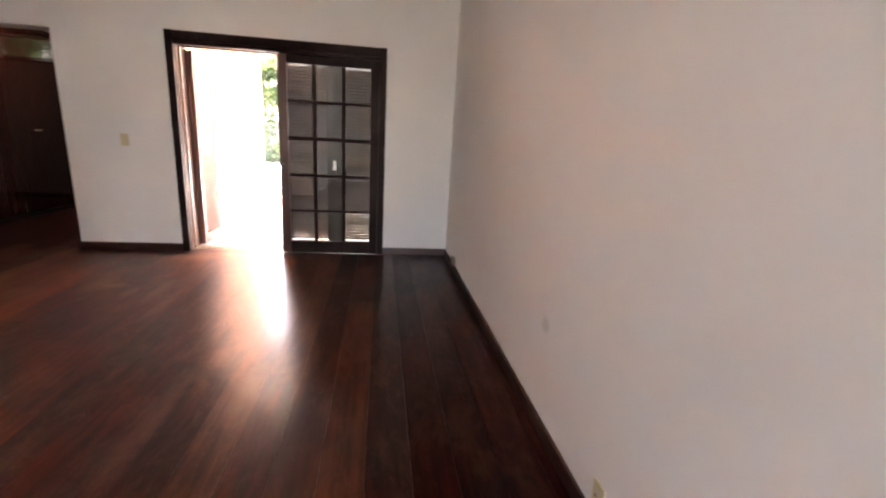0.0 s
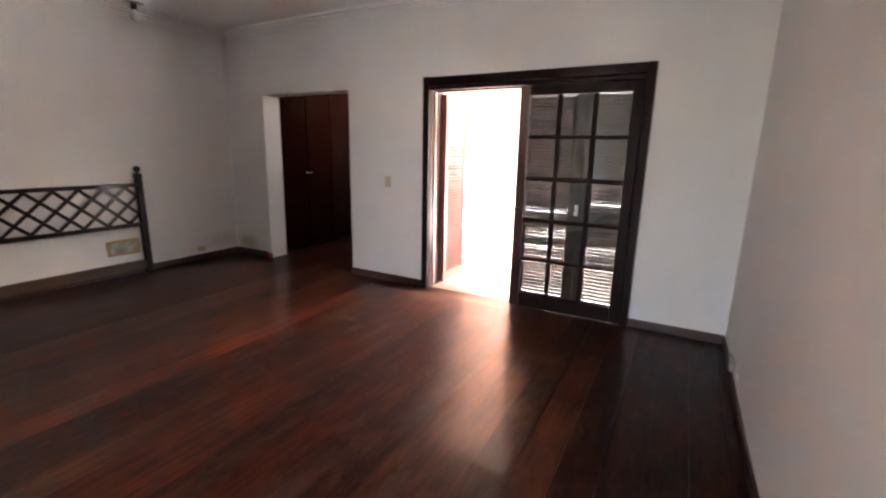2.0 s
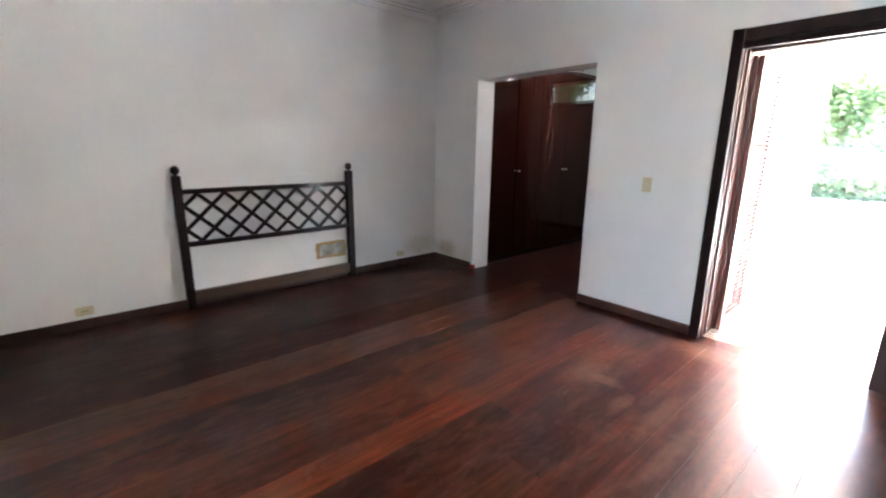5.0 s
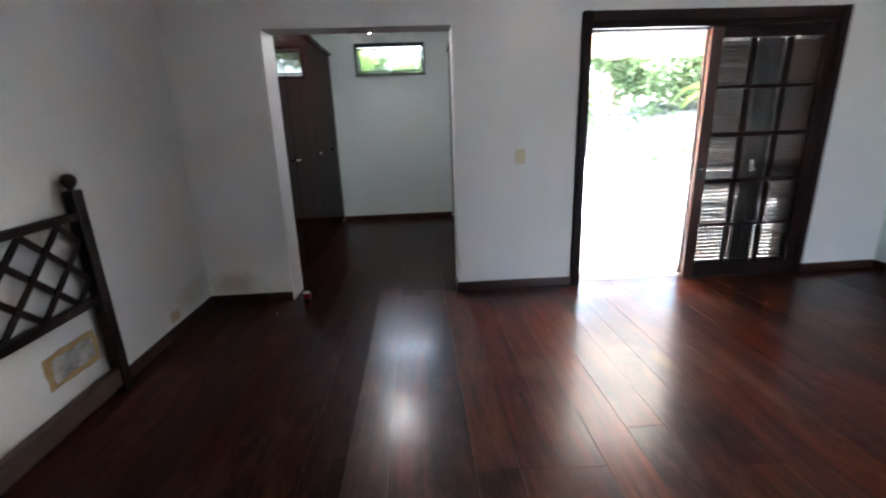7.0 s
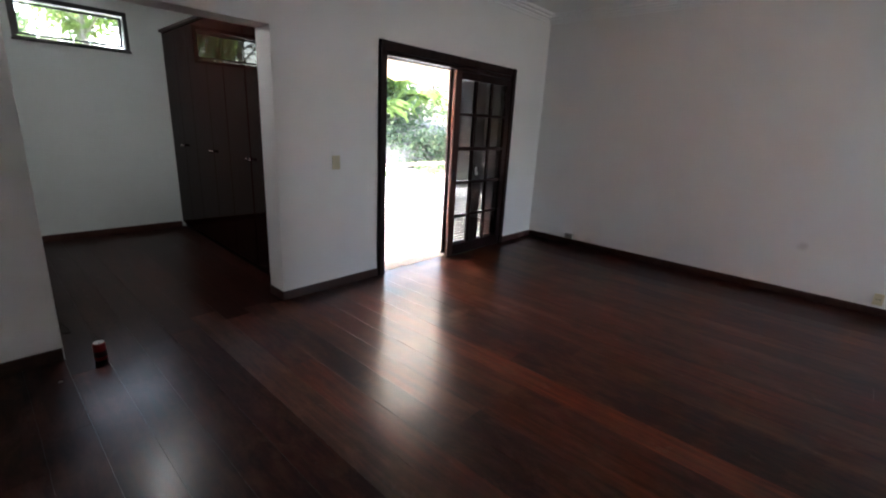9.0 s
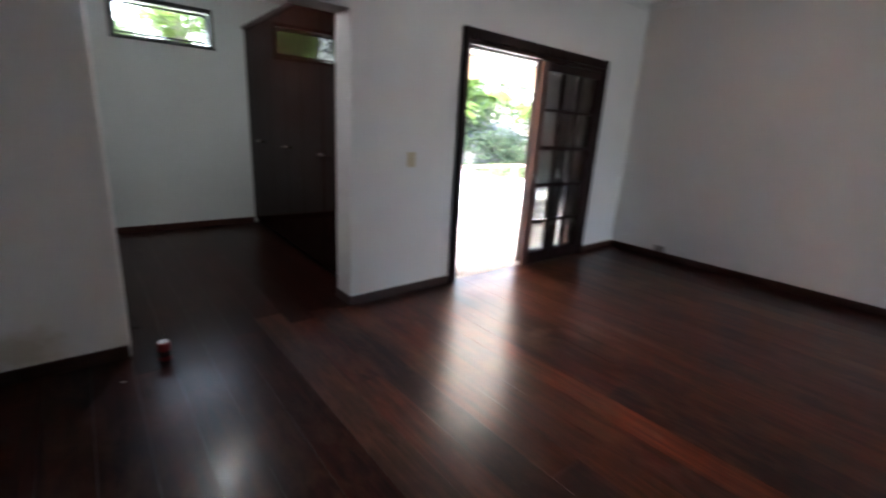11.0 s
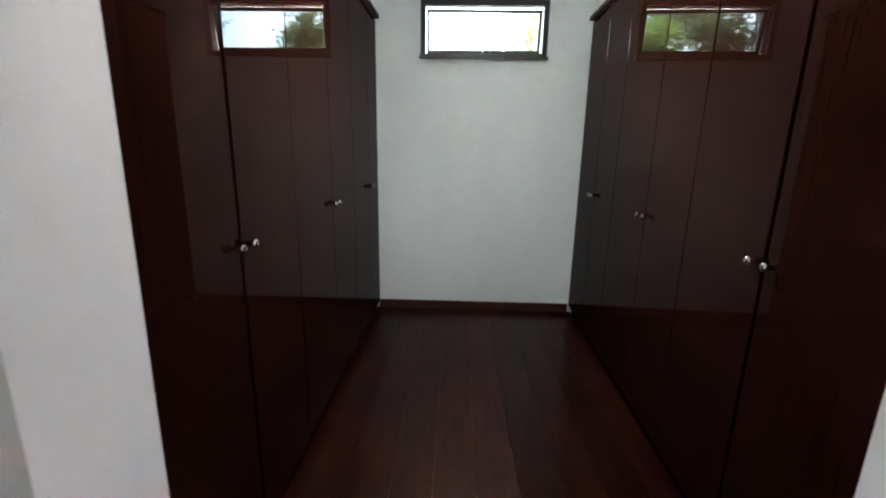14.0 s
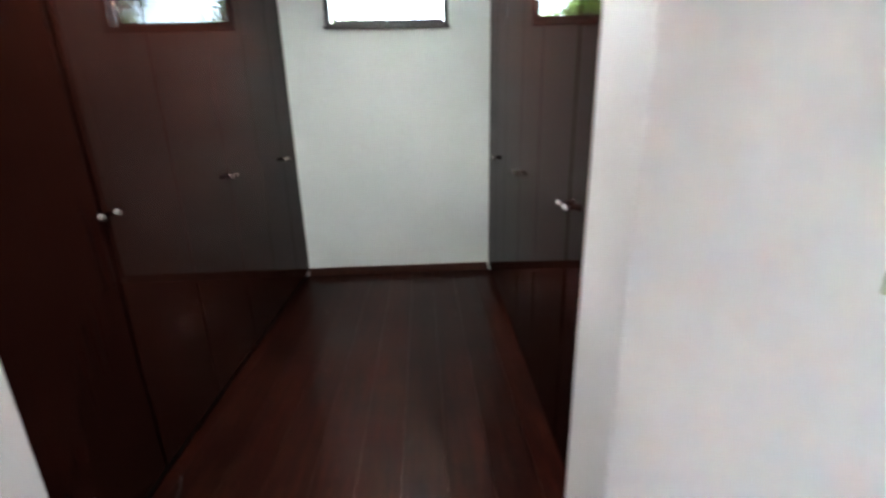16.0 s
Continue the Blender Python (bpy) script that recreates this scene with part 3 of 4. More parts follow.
for way in (1, -1):
    for k in range(-4, 12):
        c = Y0 + (k + 0.5) * PITCH * 1.0
        slope = (Z1 - Z0) / (2 * PITCH) * way
        lo, hi = (c - PITCH, c + PITCH)
        lo, hi = max(lo, Y0), min(hi, Y1)
        if hi - lo < 0.03:
            continue
        zc = (Z0 + Z1) / 2
        a = Vector((0, lo, zc + slope * (lo - c)))
        b = Vector((0, hi, zc + slope * (hi - c)))
        d = b - a
        m = Matrix.Translation((HX0 + 0.021 + (0.009 if way > 0 else 0.0), (lo + hi) / 2, (a.z + b.z) / 2)) @ Matrix.Rotation(math.atan2(d.z, d.y), 4, "X")
        part("lattice_slat", box(-0.0045, 0.0045, -d.length / 2 - 0.004, d.length / 2 + 0.004, -0.0172, 0.0172, 0.002, m, 1), BED_WOOD, bed)


# ---- wardrobes ----
def wardrobe(face, out, y0, ym, y1, gap, kz=1.13):
    """Two tall doors; out: +1 opens towards +x."""
    back = face - out * 0.58
    ob = thing("wardrobe", ((face + back) / 2, (y0 + y1) / 2, 0), "tall glossy dark mahogany wardrobe with two plain doors", "wardrobe", "closet wardrobes")
    part("body", box(back, face - out * 0.024, y0 + 0.001, y1 - 0.001, 0.06, 2.40), JOINT, ob)
    part("plinth", box(back, face - out * 0.035, y0 + 0.001, y1 - 0.001, 0.0, 0.06), JOINT, ob)
    part("crown", box(back, face + out * 0.03, y0 + 0.0005, y1 - 0.0005, 2.402, 2.432, 0.004), DARK_H, ob)
    for a, b, side in ((y0 + 0.003, ym - gap / 2, 1), (ym + gap / 2, y1 - 0.003, -1)):
        d = part("door", box(face - out * 0.022, face, a, b, 0.064, 2.398, 0.0025), WARDROBE, ob)
        ky = b - 0.032 if side > 0 else a + 0.032
        turn = Matrix.Rotation(radians(90 * out), 4, "Y")
        part("knob", lathe([(0.009, 0.0), (0.007, 0.008), (0.007, 0.014), (0.013, 0.019), (0.0155, 0.026), (0.013, 0.033), (0.005, 0.037)], (face, ky, kz), turn, 16), CHROME, d, "small round metal knob")
    return ob


for y0, ym, y1, g in ((5.262, 5.790, 6.28, 0.016), (6.28, 6.82, 7.32, 0.006), (7.32, 7.83, CBACK - 0.002, 0.006)):
    wardrobe(CW, 1, y0, ym, y1, g)
# the row on the east side stands slightly askew
for y0, ym, y1, g in ((5.262, 5.815, 6.32, 0.016), (6.32, 6.765, 7.30, 0.006), (7.30, 7.73, CBACK - 0.004, 0.006)):
    row_unit = wardrobe(CE, -1, y0, ym, y1, g, 1.105)
    row_unit.location.x += 0.012 - 0.028 * (CBACK - (y0 + y1) / 2)
    row_unit.rotation_euler = (0, 0, -math.atan(0.028))

# ---- closet window ----
win = thing("window_1", (-3.595, CBACK + 0.05, 2.14), "high awning window with a dark metal frame, ajar", "window", kind="structure")
WX0, WX1, WZ0, WZ1 = -4.095, -3.098, 2.118, 2.548
fr = part("window_frame", boxes((WX0, WX0 + 0.04, CBACK - 0.018, CBACK + 0.06, WZ0, WZ1), (WX1 - 0.04, WX1, CBACK - 0.018, CBACK + 0.06, WZ0, WZ1),
     (WX0 + 0.04, WX1 - 0.04, CBACK - 0.018, CBACK + 0.06, WZ1 - 0.045, WZ1), (WX0 + 0.04, WX1 - 0.04, CBACK - 0.018, CBACK + 0.06, WZ0, WZ0 + 0.04)), FRAME_GREY, win)
part("window_sill", box(WX0 - 0.01, WX1 + 0.01, CBACK - 0.035, CBACK - 0.019, WZ0 - 0.005, WZ0 + 0.018, 0.004), FRAME_GREY, win)
tilt = Matrix.Translation((0, CBACK + 0.04, WZ1 - 0.06)) @ Matrix.Rotation(radians(7), 4, "X")
sx0, sx1, sh_ = WX0 + 0.043, WX1 - 0.043, 0.315
sash = part("sash", boxes((sx0, sx0 + 0.025, 0, 0.025, -sh_, 0), (sx1 - 0.025, sx1, 0, 0.025, -sh_, 0), (sx0 + 0.025, sx1 - 0.025, 0, 0.025, -0.025, 0), (sx0 + 0.025, sx1 - 0.025, 0, 0.025, -sh_, -sh_ + 0.025)), FRAME_GREY, win)
sash.data.transform(Matrix.Translation(-origin[win]) @ tilt @ Matrix.Translation(origin[win]))
pane = part("pane", box(sx0 + 0.025, sx1 - 0.025, 0.010, 0.014, -sh_ + 0.025, -0.025), GLASS, sash)
pane.data.transform(Matrix.Translation(-origin[win]) @ tilt @ Matrix.Translation(origin[win]))
pane.visible_shadow = False
part("stay_arm", tube([(-3.61, CBACK + 0.03, WZ0 + 0.04), (-3.595, CBACK + 0.05, WZ0 + 0.075), (-3.58, CBACK + 0.07, WZ0 + 0.10)], 0.004, 8), ALU, fr)
part("head_strip", box(WX0 + 0.045, WX1 - 0.045, CBACK - 0.005, CBACK + 0.005, WZ1 - 0.062, WZ1 - 0.054, 0.001), ALU, fr, "bright metal strip")


# ---- lamps ----
spot = thing("ceiling_spotlight", (-3.68, 6.5, CCEIL), "lit two-headed ceiling spotlight with metal arms", "spotlight")
part("base_plate", lathe([(0.055, 0.0), (0.055, -0.018), (0.045, -0.026)], (-3.68, 6.5, CCEIL), "Z", 24), CHROME, spot)
part("stem", tube([(-3.68, 6.5, CCEIL - 0.02), (-3.68, 6.5, CCEIL - 0.24)], 0.008), CHROME, spot)
for dx, dy, dz in ((-0.05, -0.05, 0.0), (0.055, 0.06, 0.05)):
    p = Vector((-3.68 + dx, 6.5 + dy, CCEIL - 0.375 + dz))
    aim = Vector((dx * 14, -0.15, -0.7)).normalized()
    q = (-aim).to_track_quat("Z", "Y").to_matrix().to_4x4()
    part("arm", tube([(-3.68, 6.5, CCEIL - 0.235), (-3.68 + dx * 0.7, 6.5 + dy * 0.7, CCEIL - 0.255 + dz), p - aim * 0.05], 0.006), CHROME, spot)
    head = part("shade", lathe([(0.042, -0.010), (0.046, -0.010), (0.045, 0.0), (0.041, 0.03), (0.030, 0.06), (0.014, 0.075)], p, q, 20, False), FAN_WHITE, spot)
    part("bulb", lathe([(0.004, -0.026), (0.018, -0.022), (0.031, -0.008), (0.034, 0.010), (0.026, 0.026)], p, q, 20), LAMP, head, "glowing white bulb")

FX, FY2 = -3.11, 2.92
fan = thing("ceiling_fan", (FX, FY2, CEIL), "white three-bladed ceiling fan with one bare bulb", "ceiling fan")
part("canopy", lathe([(0.065, 0.0), (0.062, -0.03), (0.03, -0.06), (0.014, -0.066)], (FX, FY2, CEIL), "Z", 24), FAN_WHITE, fan)
part("rod", tube([(FX, FY2, CEIL - 0.06), (FX, FY2, 2.59)], 0.011), CREAM, fan, "cream painted rod")
motor = part("motor", lathe([(0.03, 2.60), (0.10, 2.590), (0.128, 2.572), (0.134, 2.540), (0.126, 2.510), (0.095, 2.480), (0.065, 2.468)], (FX, FY2, 0), "Z", 32), FAN_WHITE, fan)
part("lamp_cup", lathe([(0.06, 2.467), (0.058, 2.452), (0.045, 2.447)], (FX, FY2, 0), "Z", 24), CHROME, motor)
part("socket", lathe([(0.02, 2.446), (0.019, 2.418), (0.016, 2.414)], (FX, FY2, 0), "Z", 16), BLACK_METAL, motor)
part("bulb", lathe([(0.013, 2.413), (0.016, 2.40), (0.027, 2.383), (0.030, 2.366), (0.024, 2.348), (0.010, 2.338), (0.002, 2.336)], (FX, FY2, 0), "Z", 20), BULB, motor, "unlit frosted bulb")
for a in (30, 150, 270):
    m = Matrix.Translation((FX, FY2, 2.552)) @ Matrix.Rotation(radians(a), 4, "Z")
    bm = bmesh.new()
    prof = [(0.17, 0.045), (0.22, 0.058), (0.35, 0.064), (0.5, 0.066), (0.58, 0.060), (0.62, 0.04), (0.63, 0.0)]
    ring = [(x, w) for x, w in prof] + [(x, -w) for x, w in prof[-2::-1]]
    top = [bm.verts.new((x, y, 0.004)) for x, y in ring]
    low = [bm.verts.new((x, y, -0.004)) for x, y in ring]
    bm.faces.new(top)
    bm.faces.new(low[::-1])
    for i in range(len(ring)):
        j = (i + 1) % len(ring)
        bm.faces.new((top[i], low[i], low[j], top[j]))
    bm.transform(m @ Matrix.Rotation(radians(11), 4, "X"))
    blade = part("blade", bm, FAN_WHITE, fan)
    part("blade_arm", box(0.11, 0.25, -0.016, 0.016, -0.012, -0.005, 0.002, m), BLACK_METAL, blade, "dark metal blade arm")


# ---- plates and small things ----
def plate(name, label, category, place, normal, w, h, material, hole=None, lift=0.009):
    """A wall plate; normal is one of x, -x, y, -y."""
    turn = {"-y": 0, "x": 90, "y": 180, "-x": -90}.get(normal)
    m = Matrix.Translation(place) @ Matrix.Rotation(radians(turn), 4, "Z")
    ob = thing(name, place, label, category)
    part("cover", box(-w / 2, w / 2, -lift, 0, -h / 2, h / 2, 0.003, m), material, ob)
    if hole == "switch":
        part("rocker", box(-0.009, 0.009, -lift - 0.006, -lift + 0.001, -0.014, 0.014, 0.002, m), CREAM, ob)
        for s in (-1, 1):
            part("screw", lathe([(0.0035, 0), (0.0028, 0.0015)], m @ Vector((0, -lift, s * h * 0.38)), m.to_3x3().to_4x4() @ Matrix.Rotation(radians(90), 4, "X"), 10), ALU, ob)
    elif hole == "socket":
        for s in (-1, 1):
            part("pin_hole", box(s * 0.012 - 0.004, s * 0.012 + 0.004, -lift - 0.0006, -lift + 0.002, -0.005, 0.005, 0, m), VOID, ob)
    elif hole == "open":
        part("open_box", box(-w * 0.30, w * 0.46, -lift - 0.016, -lift + 0.001, -h * 0.42, h * 0.46, 0.002, m), VOID, ob, "dark open socket box")
    return ob


plate("light_switch", "yellowed plastic light switch on the wall beside the patio door", "light switch", (-2.441, NORTH, 1.141), "-y", 0.075, 0.118, CREAM, "switch")
plate("wall_socket", "yellowed plastic socket just above the baseboard", "wall socket", (WEST, 1.436, 0.142), "x", 0.115, 0.07, CREAM, "socket")
plate("wall_socket", "yellowed plastic socket just above the baseboard", "wall socket", (WEST, 4.457, 0.146), "x", 0.105, 0.07, CREAM, "socket")
plate("wall_socket", "grey surface socket above the baseboard", "wall socket", (EAST, 4.364, 0.118), "-x", 0.115, 0.07, GREY_PLASTIC, "socket", 0.03)
plate("wall_socket", "white blank plate above the baseboard", "wall socket", (EAST, 4.10, 0.116), "-x", 0.11, 0.06, WHITE_PLASTIC, None, 0.006)
plate("wall_socket", "yellowed plastic socket low on the plain wall", "wall socket", (EAST, 1.27, 0.155), "-x", 0.07, 0.11, CREAM, "socket")
plate("open_socket_box", "uncovered wall box with yellowed plate and dark opening", "wall box", (-3.06, SOUTH, 0.91), "y", 0.09, 0.125, CREAM, "open")
plate("wall_socket", "yellowed plastic socket low on the wall", "wall socket", (-3.93, SOUTH, 0.20), "y", 0.07, 0.115, CREAM, "socket")
plate("wall_socket", "yellowed plastic socket low on the wall", "wall socket", (-2.18, SOUTH, 0.215), "y", 0.07, 0.115, CREAM, "socket")
plate("wall_socket", "yellowed plastic socket on the terrace wall", "wall socket", (-1.99, 6.6, 0.3), "x", 0.075, 0.11, CREAM, "socket")

patch = thing("wall_patch", (WEST, 3.545, 0.24), "torn ochre paper patch with grey filler on the wall", "wall patch")
rng = random.Random(5)
for nm, y0, y1, z0, z1, d, mat_ in (("paper_edge", 3.372, 3.716, 0.240, 0.415, 0.002, PATCH_EDGE), ("filler", 3.412, 3.684, 0.270, 0.388, 0.004, PATCH_MID)):
    bm = bmesh.new()
    ring = []
    for (ya, za), (yb, zb) in (((y0, z0), (y1, z0)), ((y1, z0), (y1, z1)), ((y1, z1), (y0, z1)), ((y0, z1), (y0, z0))):
        for k in range(7):
            u = k / 7
            ring.append((ya + (yb - ya) * u + rng.uniform(-0.007, 0.007), za + (zb - za) * u + rng.uniform(-0.006, 0.006)))
    f0 = [bm.verts.new((WEST + d, y, z)) for y, z in ring]
    f1 = [bm.verts.new((WEST, y, z)) for y, z in ring]
    bm.faces.new(f0)
    for i in range(len(ring)):
        j = (i + 1) % len(ring)
        bm.faces.new((f0[i], f1[i], f1[j], f0[j]))
    part(nm, bm, mat_, patch)

CX, CY = -4.258, 4.86
can = thing("drink_can", (CX, CY, 0), "red aluminium drink can standing on the floor", "drink can")
part("body", lathe([(0.024, 0.0), (0.028, 0.003), (0.0328, 0.012), (0.033, 0.02), (0.033, 0.104), (0.031, 0.110), (0.0275, 0.117)], (CX, CY, 0), "Z", 28), CAN_RED, can)
part("print_band", lathe([(0.0332, 0.03), (0.0333, 0.031), (0.0333, 0.066), (0.0332, 0.067)], (CX, CY, 0), "Z", 28), CAN_DARK, can, "dark printed band")
top = part("lid", lathe([(0.0276, 0.1171), (0.0282, 0.119), (0.0276, 0.1205), (0.0262, 0.1203), (0.0250, 0.1172), (0.012, 0.1171)], (CX, CY, 0), "Z", 28), ALU, can, "bare metal lid")
part("tab", box(CX - 0.008, CX + 0.008, CY - 0.012, CY + 0.010, 0.1176, 0.1196, 0.0008), ALU, top)
part("opening", lathe([(0.008, 0.1172), (0.007, 0.1175)], (CX + 0.002, CY - 0.016, 0), "Z", 14), VOID, top)
bit = bmesh.new()
bmesh.ops.create_icosphere(bit, subdivisions=1, radius=0.008, matrix=Matrix.Translation((-4.47, 4.72, 0.004)) @ Matrix.Diagonal((1.4, 0.8, 0.4, 1)))
tagged(link_mesh("plaster_crumb", bit, WHITE_PLASTIC), "small white plaster crumb lying on the floor", "debris")

lead = thing("cable", (-4.40, 5.55, 0.0), "thin black loose cable lying on the closet floor", "cable")
part("cord", tube([(-4.438, 5.56, 0.005), (-4.40, 5.47, 0.005), (-4.362, 5.40, 0.005), (-4.335, 5.40, 0.005), (-4.332, 5.46, 0.005), (-4.355, 5.60, 0.005), (-4.385, 5.74, 0.005), (-4.415, 5.80, 0.005)], 0.004, 8), JOINT, lead)

# ---- terrace and garden ----
def setback(x):
    """How far the bank retreats behind the paved yard, west of the railing."""
    u = min(max((6.5 - x) / 4.0, 0.0), 1.0)
    return 6.2 * u * u * (3 - 2 * u)


ground = bmesh.new()
bmesh.ops.create_grid(ground, x_segments=40, y_segments=40, size=300, matrix=Matrix.Translation((0, 0, -0.35)))
solid("ground", ground, SOIL, "dark garden soil and grass", "ground")
solid("terrace", boxes((-1.98, 24.0, NBACK + 0.062, 10.95, -0.34, -0.04), (-14.0, 6.0, 10.95, 21.0, -0.34, -0.044)), TERRACE, "pale sunlit terrace floor and paved yard", "terrace")
# Unseen roof; its overhang is sized to dim the closet window's daylight
solid("roof", boxes((WEST - 0.6, EAST + 8.0, PASS_S - 0.6, NBACK + 0.05, CEIL + 0.16, CEIL + 0.30), (WEST - 0.6, -1.7, NBACK + 0.05, CBACK + 0.95, CCEIL + 0.16, CCEIL + 0.30)), ROOF, "added reddish tiled flat roof, out of view", "roof")
solid("wall_outer", boxes((EAST + 0.2, EAST + 8.0, NORTH + 0.03, NBACK, -0.1, CEIL)), WALL, "white outer wall along the terrace", "wall")

rail = thing("terrace_railing", (6, 10.8, -0.04), "low weathered wooden terrace railing", "railing")
part("top_rail", box(1.5, 22.0, 10.76, 10.86, 0.36, 0.43, 0.01), RAIL_WOOD, rail)
x = 1.56
while x < 22:
    part("post", box(x - 0.05, x + 0.05, 10.77, 10.85, -0.04, 0.358, 0.008), RAIL_WOOD, rail)
    x += 1.92

awn = thing("awning", (3, 7.3, 2.8), "cream canvas awning with a hanging valance over the terrace", "awning")
bm = bmesh.new()
N = 24
rows_ = [(5.27, 3.06), (7.3, 2.97), (9.3, 2.86)]
grid = [[bm.verts.new((-1.9 + 9.0 * i / N, y, z + 0.02 * math.sin(i * 0.9))) for i in range(N + 1)] for y, z in rows_]
for a, b in zip(grid, grid[1:]):
    for i in range(N):
        bm.faces.new((a[i], a[i + 1], b[i + 1], b[i])).smooth = True
bmesh.ops.solidify(bm, geom=bm.faces[:], thickness=0.004)
part("canopy", bm, CANVAS, awn)
bm = bmesh.new()
upper = [bm.verts.new((-1.9 + 9.0 * i / 90, 9.31, 2.84)) for i in range(91)]
lower = [bm.verts.new((-1.9 + 9.0 * i / 90, 9.31 + 0.015 * math.sin(i * 1.3), 2.43 - 0.05 * abs(math.sin(i * math.pi / 6)))) for i in range(91)]
for i in range(90):
    bm.faces.new((upper[i], upper[i + 1], lower[i + 1], lower[i]))
bmesh.ops.solidify(bm, geom=bm.faces[:], thickness=0.004)
part("valance", bm, VALANCE, awn, "tan hanging valance")
part("front_bar", tube([(-1.9, 9.30, 2.85), (7.1, 9.30, 2.85)], 0.022), BLACK_METAL, awn)
for xx in (-1.86, 7.06):
    part("side_arm", tube([(xx, 5.30, 2.99), (xx, 9.28, 2.83)], 0.018), ALU, awn)


def leaf_mesh(name, centres, size, material, spread=1.0, seed=1):
    """Many small folded leaves at the centres, one mesh."""
    r = np.random.RandomState(seed)
    n = len(centres)
    d = r.normal(size=(n, 3))
    d /= np.linalg.norm(d, axis=1)[:, None]
    s = r.normal(size=(n, 3))
    s -= (s * d).sum(1)[:, None] * d
    s /= np.linalg.norm(s, axis=1)[:, None]
    k = (size * r.uniform(0.6, 1.3, n))[:, None]
    up = np.cross(d, s) * k * 0.12
    c = np.asarray(centres)
    v = np.stack([c - d * k, c + s * k * 0.42 * spread + up, c + d * k, c - s * k * 0.42 * spread + up], 1).reshape(-1, 3)
    faces = [f for i in range(n) for f in ((4 * i, 4 * i + 1, 4 * i + 2), (4 * i, 4 * i + 2, 4 * i + 3))]
    me = bpy.data.meshes.new(name)
    me.from_pydata(v.tolist(), [], faces)
    me.materials.append(material)
    return me


def child_mesh(name, me, parent):
    ob = new(name, me)
    ob.parent = parent
    origin[ob] = origin[parent]
    ob.location = (0, 0, 0)
    return ob


def tree(x, y, z, height, width, seed, material, label):
    r = random.Random(seed)
    ob = thing("tree", (x, y, z), label, "tree", "garden trees")
    bend = r.uniform(-0.3, 0.3)
    trunk = [(x + bend * u * u, y + 0.2 * u * math.sin(seed), z + height * 0.75 * u) for u in (0, 0.25, 0.5, 0.75, 1)]
    bm = tube(trunk, [0.14, 0.12, 0.10, 0.07, 0.04], 10)
    tips = [Vector(trunk[-1])]
    limbs = []
    for k in range(9):
        u = r.uniform(0.35, 0.95)
        p = Vector(trunk[0]).lerp(Vector(trunk[-1]), u)
        a = r.uniform(0, 2 * math.pi)
        e = p + Vector((math.cos(a) * width * r.uniform(0.4, 0.8), math.sin(a) * width * r.uniform(0.4, 0.8), height * r.uniform(0.08, 0.3)))
        limbs.append([p, p.lerp(e, 0.5) + Vector((0, 0, 0.1)), e])
        tips += [e, p.lerp(e, 0.6)]
    part("trunk", bm, BARK, ob)
    for lb in limbs:
        part("limb", tube(lb, [0.05, 0.035, 0.015], 6), BARK, ob)
    rs = np.random.RandomState(seed)
    pts = []
    for t_ in tips:
        pts.append(np.array(t_) - np.array((x, y, z)) + rs.normal(size=(230, 3)) * np.array((0.30, 0.30, 0.22)) * width * 0.6)
    child_mesh("crown", leaf_mesh("crown", np.concatenate(pts), 0.12, material, 1.0, seed), ob)


def palm(x, y, z, height, seed):
    r = random.Random(seed)
    ob = thing("palm", (x, y, z), "yellow-green feather palm behind the terrace", "palm", "garden palms")
    part("trunk", tube([(x, y, z), (x + 0.05, y, z + height * 0.5), (x, y, z + height)], [0.09, 0.07, 0.06], 10), BARK, ob)
    for k in range(13):
        a = 2 * math.pi * k / 13 + r.uniform(-0.2, 0.2)
        rise = r.uniform(0.2, 1.1)
        length = r.uniform(1.1, 1.7)
        pts = []
        for i in range(9):
            u = i / 8
            pts.append(Vector((x + math.cos(a) * length * u, y + math.sin(a) * length * u, z + height + length * (rise * u - (0.5 + rise * 0.75) * u * u))))
        bm = tube(pts, [0.014 - 0.001 * i for i in range(9)], 5)
        side = Vector((-math.sin(a), math.cos(a), 0))
        for i in range(1, 60):
            u = i / 60
            p = pts[min(int(u * 8), 7)].lerp(pts[min(int(u * 8), 7) + 1], u * 8 - min(int(u * 8), 7))
            ln = 0.42 * math.sin(math.pi * min(u + 0.12, 1.0)) + 0.06
            fw = Vector((math.cos(a), math.sin(a), 0)) * 0.35
            for s in (-1, 1):
                tip = p + (side * s + fw).normalized() * ln + Vector((0, 0, -ln * 0.45))
                mid = p.lerp(tip, 0.5) + Vector((0, 0, 0.04))
                wv = Vector((math.cos(a), math.sin(a), 0.2)) * 0.016
                v0, v1, v2, v3 = (bm.verts.new(q) for q in (p, mid - wv, tip, mid + wv))
                bm.faces.new((v0, v1, v2))
                bm.faces.new((v0, v2, v3))
        part("frond", bm, LEAF_YELLOW, ob)


bank = bmesh.new()
NX, NZ = 90, 10
gridv = []
for j in range(NZ + 1):
    row = []
    for i in range(NX + 1):
        xx = -12 + 42 * i / NX
        u = j / NZ
        y = 13.4 + setback(xx) + 1.6 * u * u + 0.35 * noise.noise((xx * 0.7, u * 2.0, 0.3))
        z = -0.35 + 1.75 * u + 0.22 * noise.noise((xx * 0.9, u * 3.0, 4.0)) * (1 if j else 0)
        row.append(bank.verts.new((xx, y, z)))
    gridv.append(row)
for a, b in zip(gridv, gridv[1:]):
    for i in range(NX):
        bank.faces.new((a[i], a[i + 1], b[i + 1], b[i])).smooth = True
last = gridv[-1]
far = [bank.verts.new((v.co.x, 40, 4.0)) for v in last]
